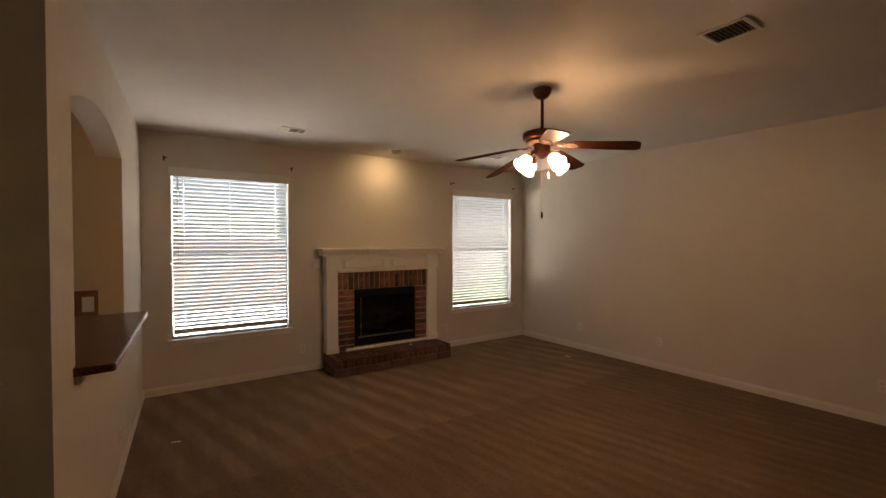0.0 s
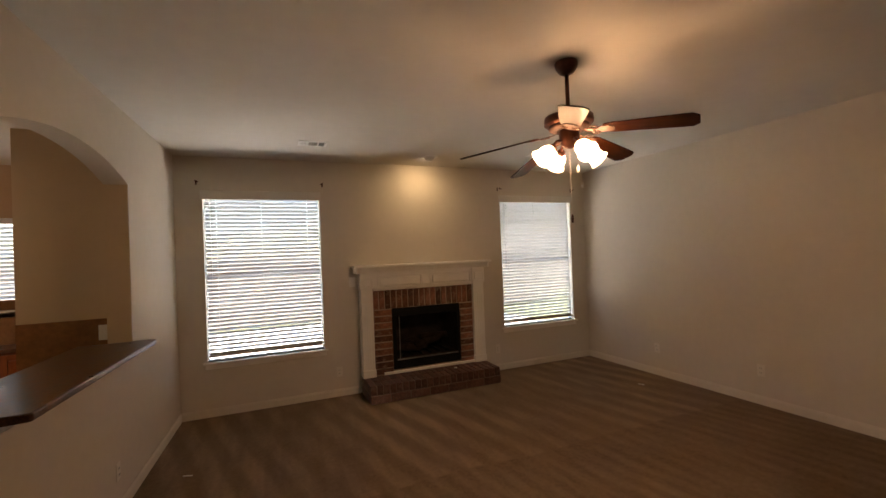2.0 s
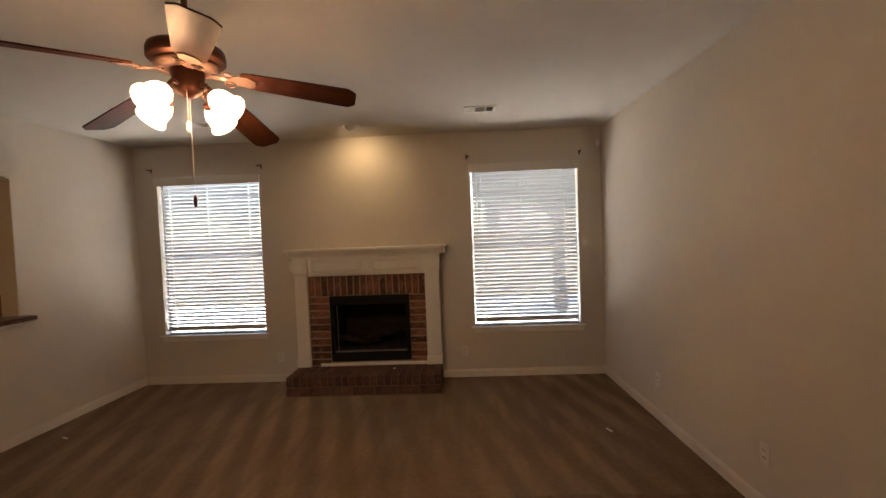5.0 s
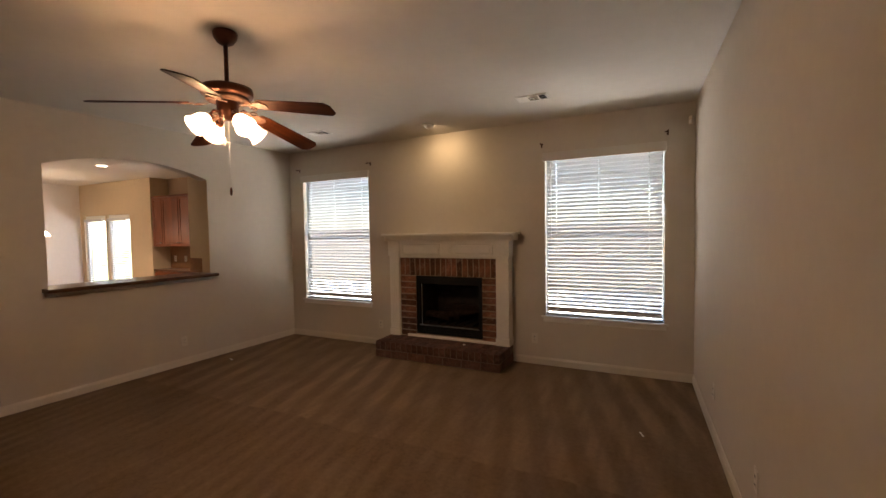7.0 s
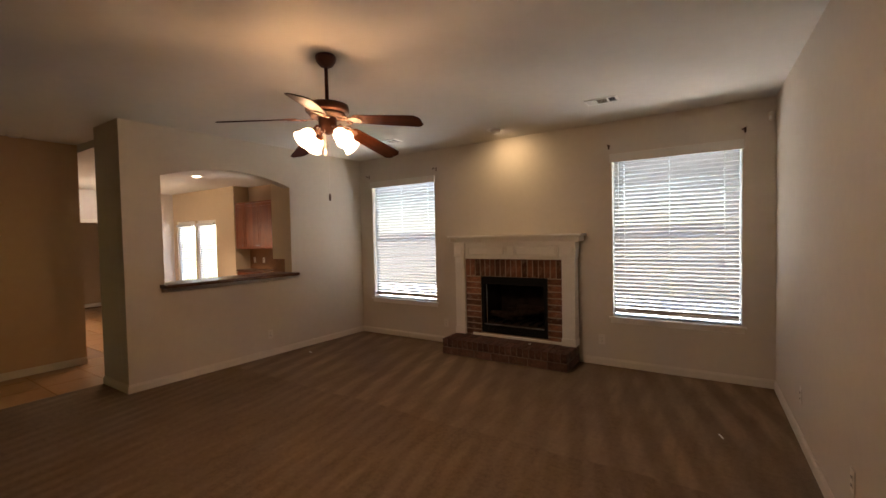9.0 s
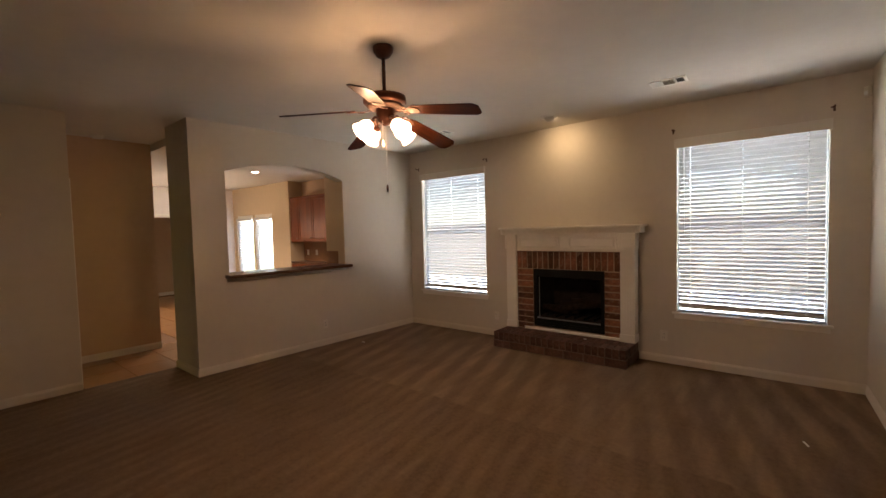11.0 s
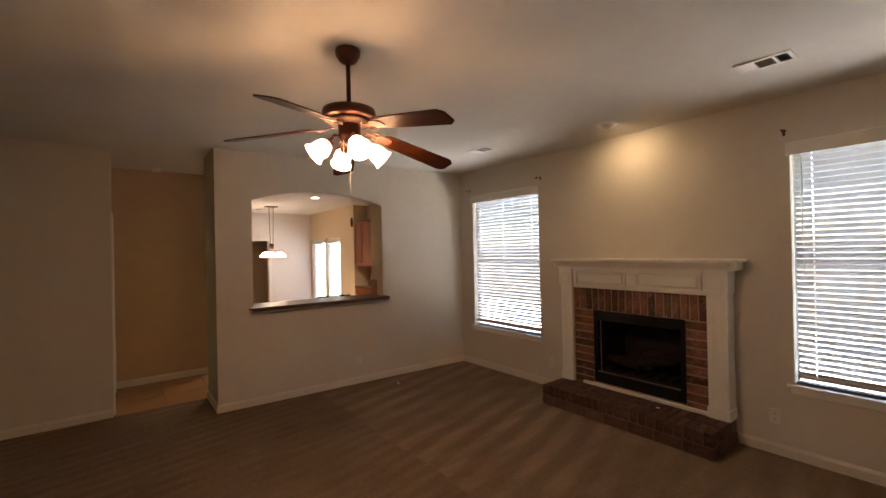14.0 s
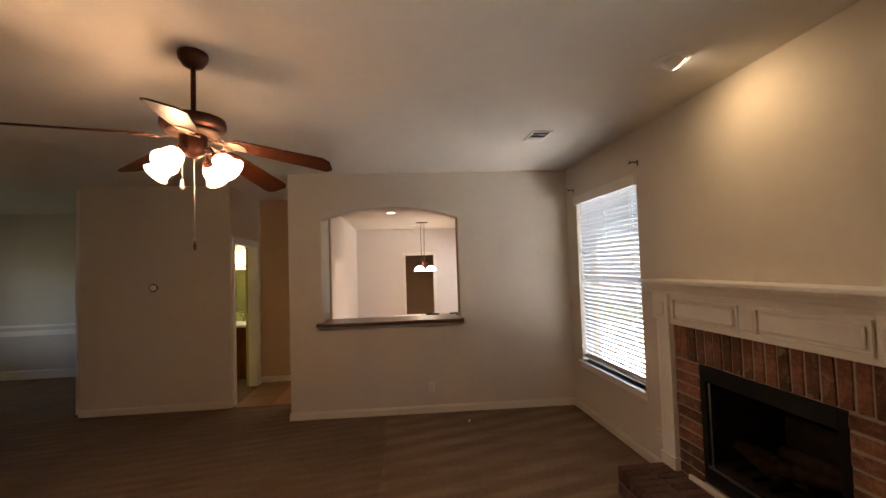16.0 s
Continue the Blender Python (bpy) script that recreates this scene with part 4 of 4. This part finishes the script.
thermo = thing("thermostat", "small round wall thermostat with a pale cover and a painted shadow ring", "thermostat", (LEFT, 0.27, 1.512))
# The dark disc under the cover is coloured as the thermostat's shadow.
part("base", lathe([(0, 0.0005), (0.050, 0.0005), (0.052, 0.006), (0.046, 0.012), (0, 0.012)], 28, pose(0, 0, 0, 0, 90, 0)), SHADOW_DARK, thermo)
part("cover", lathe([(0.036, 0.012), (0.035, 0.026), (0.028, 0.033), (0, 0.034)], 28, pose(0, 0, 0, 0, 90, 0)), PLASTIC, thermo, "pale round cover")

smoke = thing("smoke_detector", "round white smoke detector on the hall ceiling", "smoke detector", (-1.95, 1.62, CEILING))
part("body", lathe([(0, -0.036), (0.045, -0.036), (0.058, -0.026), (0.066, -0.004), (0.066, 0), (0, 0)], 24), PLASTIC, smoke)

# ---- bar top of the pass-through ----


def slab(x0, x1, y0, y1, z0, z1, r):
    """A stone slab with a rounded nosing and rounded corners on its +x side."""
    outline = [(x0, y0)]
    for k in range(7):
        a = math.pi / 2 * k / 6
        outline.append((x1 - r + r * math.sin(a), y0 + r - r * math.cos(a)))
    for k in range(7):
        a = math.pi / 2 * k / 6
        outline.append((x1 - r + r * math.cos(a), y1 - r + r * math.sin(a)))
    outline.append((x0, y1))
    bm = prism(outline, 2, z0, z1)
    return bm


bar = thing("bar_top", "dark brown polished stone bar top on the pass-through", "bar top")
bm = slab(WEST - 0.001, -0.155, 2.34, 3.985, PASS_Z, 1.072, 0.02)
add_box(bm, -0.62, WEST - 0.001, PASS0 + 0.004, PASS1 - 0.004, PASS_Z + 0.001, 1.072)
bmesh.ops.bevel(bm, geom=[e for e in bm.edges if all(v.co.x > -0.28 for v in e.verts) and abs(e.verts[0].co.z - e.verts[1].co.z) < 1e-4], offset=0.010, segments=3, affect="EDGES", profile=0.5)
part("slab", bm, BARTOP, bar)
part("support_rail", box(WEST + 0.001, WEST + 0.022, 2.36, 3.96, PASS_Z - 0.042, PASS_Z - 0.001, 0.004), TRIM, bar, "painted rail under the slab")
lean(bar, *WEST_LEAN)
structure("trim_backsplash", box(-1.048, WEST - 0.13, 4.187, 4.1985, 0.9, 1.235, 0.003), SPLASH, "brown tile backsplash on the wing wall")

# ---- kitchen ----


def panel_door(name, x0, x1, z0, z1, y, parent, knob):
    """A raised-panel cabinet door that faces -y."""
    d = part(name, boxes([(x0, x0 + 0.055, y - 0.02, y, z0, z1), (x1 - 0.055, x1, y - 0.02, y, z0, z1), (x0 + 0.055, x1 - 0.055, y - 0.02, y, z0, z0 + 0.055), (x0 + 0.055, x1 - 0.055, y - 0.02, y, z1 - 0.055, z1)], 0.003), CABINET, parent)
    part("panel", box(x0 + 0.056, x1 - 0.056, y - 0.016, y - 0.004, z0 + 0.056, z1 - 0.056, 0.006), CABINET, d)
    part("knob", lathe([(0, 0.028), (0.012, 0.024), (0.013, 0.016), (0.005, 0.008), (0.006, 0), (0, 0)], 12, pose(x0 + 0.03 if knob < 0 else x1 - 0.03, y - 0.02, z0 + 0.07, 90)), STEEL, d, "brushed metal knob")
    return d


for x0, x1, split in ((-3.86, -3.56, 1), (-3.56, -2.56, 2)):
    c = thing("upper_cabinet", "cherry-stained wall cabinet with raised-panel doors", "cabinet", group="kitchen wall cabinets")
    part("body", box(x0 + 0.001, x1 - 0.001, KIT_N - 0.31, KIT_N - 0.001, 1.345, 2.275, 0.002), CABINET, c)
    part("crown", box(x0 + 0.0012, x1 - 0.0012, KIT_N - 0.345, KIT_N - 0.001, 2.276, 2.305, 0.006), CABINET, c)
    w = (x1 - x0) / split
    for k in range(split):
        panel_door("door", x0 + w * k + 0.004, x0 + w * (k + 1) - 0.004, 1.35, 2.27, KIT_N - 0.3105, c, -1 if k else 1)
for x0, x1 in ((-3.86, -3.0), (-3.0, -2.1), (-2.1, -1.2)):
    c = thing("base_cabinet", "cherry-stained base cabinet with panel doors", "cabinet", group="kitchen base cabinets")
    part("body", box(x0 + 0.001, x1 - 0.001, KIT_N - 0.31, KIT_N - 0.001, 0.0, 0.875, 0.002), CABINET, c)
    m = (x0 + x1) / 2
    panel_door("door", x0 + 0.006, m - 0.003, 0.11, 0.86, KIT_N - 0.3105, c, 1)
    panel_door("door", m + 0.003, x1 - 0.006, 0.11, 0.86, KIT_N - 0.3105, c, -1)
whole("worktop", box(-3.88, -1.18, KIT_N - 0.338, KIT_N - 0.0155, 0.876, 0.914, 0.006), BARTOP, "dark brown stone worktop along the kitchen wall", "worktop")
structure("trim_kitchen_splash", box(-3.87, -1.18, KIT_N - 0.014, KIT_N - 0.001, 0.915, 1.344), SPLASH, "brown tile backsplash over the worktop")
for x in (-3.70, -3.38):
    outlet(x, KIT_N - 0.0145, 1.10, 0, "white wall outlet on the brown backsplash", False, PLASTIC)
# counter and cooktop on the kitchen side
c = thing("kitchen_island", "kitchen island cabinet under a pale stone top", "kitchen island")
part("body", box(-2.05, -1.45, 3.25, 4.35, 0.0, 0.885, 0.004), CABINET, c)
part("top", box(-2.12, -1.38, 3.18, 4.42, 0.886, 0.922, 0.008), PLASTIC, c, "pale countertop")
c = thing("cooktop", "cooktop with black burner grates on the island", "cooktop", (-1.75, 3.95, 0.9225))
part("plate", box(-0.26, 0.26, -0.36, 0.36, 0.0, 0.008, 0.003), STEEL, c)
for dx in (-0.12, 0.12):
    for dy in (-0.18, 0.18):
        part("grate", boxes([(dx - 0.10, dx + 0.10, dy - 0.006, dy + 0.006, 0.008, 0.03), (dx - 0.006, dx + 0.006, dy - 0.10, dy - 0.0065, 0.008, 0.03), (dx - 0.006, dx + 0.006, dy + 0.0065, dy + 0.10, 0.008, 0.03)]), BLACK, c)

can_light(-3.05, 4.13, CAN_GLOW, "lit recessed ceiling light in the kitchen", 9.5, (1.0, 0.80, 0.64))
can_light(-3.12, 3.16, CAN_GLOW, "lit recessed ceiling light in the kitchen", 7.0, (1.0, 0.80, 0.64))

pend = thing("pendant_light", "bronze two-rod pendant light with three lit white shades", "pendant light", (-4.85, 3.83, KITCHEN_CEILING))
part("canopy", box(-0.05, 0.05, -0.13, 0.13, -0.022, -0.0005, 0.008), BRONZE, pend)
for dy in (-0.045, 0.045):
    part("rod", tube([(0, dy, -0.02), (0, dy * 0.6, -0.85)], 0.006), BRONZE, pend)
part("hub", lathe([(0, -0.80), (0.035, -0.81), (0.05, -0.85), (0.03, -0.90), (0.012, -0.96), (0, -0.965)], 18), BRONZE, pend)
PEND_SHADE = mesh_of("shade", lathe([(0.03, 0.0), (0.055, -0.012), (0.09, -0.05), (0.12, -0.10), (0.128, -0.108)], 22), PENDANT_GLASS)
for k in range(3):
    turn = pose(0, 0, 0, 0, 0, 90 + 120 * k)
    part("arm", tube([turn @ Vector(p) for p in ((0.02, 0, -0.93), (0.09, 0, -0.965), (0.15, 0, -0.955), (0.17, 0, -0.985))], 0.007), BRONZE, pend)
    s = new("shade", PEND_SHADE)
    s.parent = pend
    s.matrix_local = turn @ pose(0.17, 0, -0.985)
    tagged(s, "lit white glass shade")

# ---- bathroom ----
van = thing("bathroom_vanity", "dark wooden vanity with a pale sink top", "vanity", (-2.62, 0.55, 0))
part("body", box(-0.37, 0.2, -0.45, 0.48, 0.0, 0.80, 0.004), CABINET, van, "dark wooden cabinet")
part("top", box(-0.375, 0.23, -0.47, 0.49, 0.801, 0.84, 0.008), PLASTIC, van, "pale sink top")
part("tap", tube([(-0.27, 0.1, 0.84), (-0.27, 0.1, 0.95), (-0.22, 0.1, 0.98), (-0.17, 0.1, 0.95)], 0.011), STEEL, van)
whole("wall_mirror", box(-2.999, -2.992, 0.15, 0.95, 1.0, 1.72, 0.002), material("mirror_glass", (0.9, 0.9, 0.9), 0.02, 1.0), "frameless mirror over the vanity", "mirror")
vl = thing("vanity_light", "lit white glass vanity light over the mirror", "wall lamp", (-3.0, 0.70, 1.95))
part("backplate", box(0.001, 0.03, -0.30, 0.20, -0.05, 0.05, 0.005), STEEL, vl)
for dy in (-0.22, 0.0):
    part("shade", lathe([(0.03, 0.10), (0.055, 0.09), (0.07, -0.02), (0.085, -0.14)], 18, pose(0.13, dy, 0)), BATH_GLOW, vl, "lit white glass shade")
whole("hand_towel", box(-2.985, -2.955, 1.01, 1.04, 1.02, 1.24, 0.006), PLASTIC, "white folded towel hanging by the mirror", "towel")

# ---- small litter ----
for x, y, z, a in ((4.64, 3.92, 0.0, 20), (0.03, 3.97, 0.0, 70)):
    s = whole("carpet_scrap", box(-0.006, 0.006, -0.035, 0.035, 0.0, 0.004, 0.001), PLASTIC, "tiny white scrap lying on the carpet", "scrap")
    s.matrix_world = pose(x, y, z, 0, 0, a)
s = whole("paper_scrap", box(-0.016, 0.016, -0.012, 0.012, 0.0, 0.004, 0.001), PLASTIC, "tiny white scrap lying on the hearth", "scrap")
s.matrix_world = pose(2.74, 4.99, 0.2085, 0, 0, 30)

# ---- outside ----
structure("ground", box(-400, 400, -400, 400, -0.40, -0.16), GRASS, "lawn round the house")
structure("patio", box(-7.0, 6.5, KIT_N + 0.15, 11.6, -0.16, -0.05), PATIO, "pale concrete patio slab")
fence = thing("fence", "weathered brown wooden garden fence", "fence", (0, 12.5, -0.16))
FB = mesh_of("board", box(-0.066, 0.066, -0.009, 0.009, 0.02, 1.85, 0.004), FENCE)
for i in range(200):
    o = new("board", FB)
    o.parent = fence
    o.matrix_local = pose(-17.8 + 0.138 * i, 0, random.uniform(-0.02, 0.02))
for i in range(12):
    part("post", box(-17.8 + 2.5 * i, -17.7 + 2.5 * i, 0.012, 0.10, 0.0, 1.8), FENCE, fence)
for z in (0.4, 1.4):
    part("rail", box(-17.9, 9.8, 0.010, 0.05, z, z + 0.09), FENCE, fence)
house = thing("neighbour_house", "pale brick neighbouring house with a dark shingle roof", "house", (7.0, 16.0, -0.16))
part("wall", box(-2.0, 7, 0, 8, 0, 5.4), FARBRICK, house)
part("roof", prism([(-0.5, 5.4), (8.5, 5.4), (4, 8.4)], 0, -2.5, 7.5), ROOF, house)


def tree(x, y, height, seed):
    """A garden tree: tapered trunk, limbs and a crown of many small leaf clumps."""
    rn = random.Random(seed)
    t = thing("tree", "leafy green garden tree behind the house", "tree", (x, y, -0.16), "garden trees")
    bm = bmesh.new()
    tips = []

    def limb(a, b, r0, r1):
        d = (b - a).normalized().to_track_quat("Z", "Y").to_matrix()
        rings = []
        for p, r in ((a, r0), ((a + b) / 2 + Vector((rn.uniform(-.06, .06), rn.uniform(-.06, .06), 0)), (r0 + r1) / 2), (b, r1)):
            rings.append([bm.verts.new(p + d @ Vector((r * math.cos(j * math.pi / 3), r * math.sin(j * math.pi / 3), 0))) for j in range(6)])
        for q, s in zip(rings, rings[1:]):
            for j in range(6):
                bm.faces.new((q[j], q[(j + 1) % 6], s[(j + 1) % 6], s[j]))
    top = Vector((0, 0, height * 0.45))
    limb(Vector((0, 0, 0)), top, 0.16, 0.10)
    for i in range(9):
        a = i * 2.4
        e = top + Vector((math.cos(a), math.sin(a), 0)) * rn.uniform(0.7, 1.7) + Vector((0, 0, rn.uniform(0.2, height * 0.5)))
        limb(top * rn.uniform(0.75, 1.0), e, 0.06, 0.015)
        tips.append(e)
    part("trunk", bm, BARK, t)
    vs, fs = [], []
    for e in tips:
        for _ in range(420):
            c = e + Vector((rn.gauss(0, 0.42), rn.gauss(0, 0.42), rn.gauss(0, 0.36)))
            u, w = Vector((rn.uniform(-1, 1), rn.uniform(-1, 1), rn.uniform(-1, 1))).normalized() * 0.09, Vector((rn.uniform(-1, 1), rn.uniform(-1, 1), rn.uniform(-1, 1))).normalized() * 0.06
            k = len(vs)
            vs += [c - u, c + w, c + u, c - w]
            fs.append((k, k + 1, k + 2, k + 3))
    me = bpy.data.meshes.new("crown")
    me.from_pydata([tuple(v) for v in vs], [], fs)
    me.materials.append(LEAF)
    o = new("crown", me)
    o.parent = t


tree(5.6, 9.4, 5.4, 3)

# ---- bricks and tiles ----


def brick_mesh(w, d, h, seed, mat=BRICK):
    """A worn brick, w along x, d along y, h along z, with chipped edges."""
    rn = random.Random(seed)
    bm = box(-w / 2, w / 2, -d / 2, d / 2, -h / 2, h / 2, 0.0035, 1)
    for v in bm.verts:
        v.co += Vector((rn.uniform(-1, 1), rn.uniform(-1, 1), rn.uniform(-1, 1))) * 0.0024
    return mesh_of("brick", bm, mat)


def lay(meshes, m, rn):
    o = new("brick", rn.choice(meshes))
    o.parent = fireplace
    o.matrix_local = m @ pose(0, rn.uniform(-0.003, 0.002), 0, rn.uniform(-0.5, 0.5), rn.uniform(-0.5, 0.5), rn.uniform(-0.5, 0.5))


rn = random.Random(11)
n = 18
step = (BX1 - BX0) / n
sold = [brick_mesh(step - 0.014, 0.05, BZ1 - FZ1 - 0.014, s) for s in range(3)]
for i in range(n):
    lay(sold, pose(BX0 + step * (i + 0.5), BF + 0.025, (FZ1 + BZ1) / 2 + 0.002), rn)
course = (FZ1 - BZ0) / 10
for x0, x1 in ((BX0, FX0), (FX1, BX1)):
    flat = [brick_mesh(x1 - x0 - 0.012, 0.05, course - 0.016, s) for s in (5, 6, 7)]
    for i in range(10):
        lay(flat, pose((x0 + x1) / 2, BF + 0.025, BZ0 + course * (i + 0.5)), rn)
n = 22
step = 1.62 / n
head = [brick_mesh(step - 0.010, 0.190, 0.098, s, HEARTH_BRICK) for s in (8, 9, 10)]
for i in range(n):
    for y in (4.872, 5.070):
        lay(head, pose(1.63 + step * (i + 0.5), y, 0.151), rn)
stretch = [brick_mesh(0.222, 0.09, 0.083, s, HEARTH_BRICK) for s in (12, 13, 14)]
for i in range(7):
    lay(stretch, pose(1.745 + 0.2325 * i, 4.822, 0.0495), rn)
for x in (1.677, 3.203):
    for i in range(2):
        lay(stretch, pose(x, 4.985 + 0.2 * i, 0.0495, 0, 0, 90), rn)

tile_me = mesh_of("tile", box(-0.222, 0.222, -0.222, 0.222, -0.006, 0.0, 0.0025, 1), TILE)
cut_me = mesh_of("tile", box(HALL_W + 0.004 - (LEFT - 0.226 - 0.45 * 2), 0.222, -0.222, 0.222, -0.006, 0.0, 0.0025, 1), TILE)
for i in range(16):
    for j in range(9):
        x, y = LEFT - 0.226 - 0.45 * i, HALL_S + 0.24 + 0.45 * j
        if y + 0.222 > KIT_N or x - 0.222 < NOOK_W - 1.4:
            continue
        if y < 2.1 and x - 0.222 < HALL_W:
            if x + 0.222 > HALL_W + 0.05:
                o = new("tile", cut_me)
                o.parent = tile_floor
                o.matrix_local = pose(x, y, 0.0)
            continue
        if y < 2.45 and y > 1.8 and x < HALL_W:
            continue
        o = new("tile", tile_me)
        o.parent = tile_floor
        o.matrix_local = pose(x, y, 0.0)
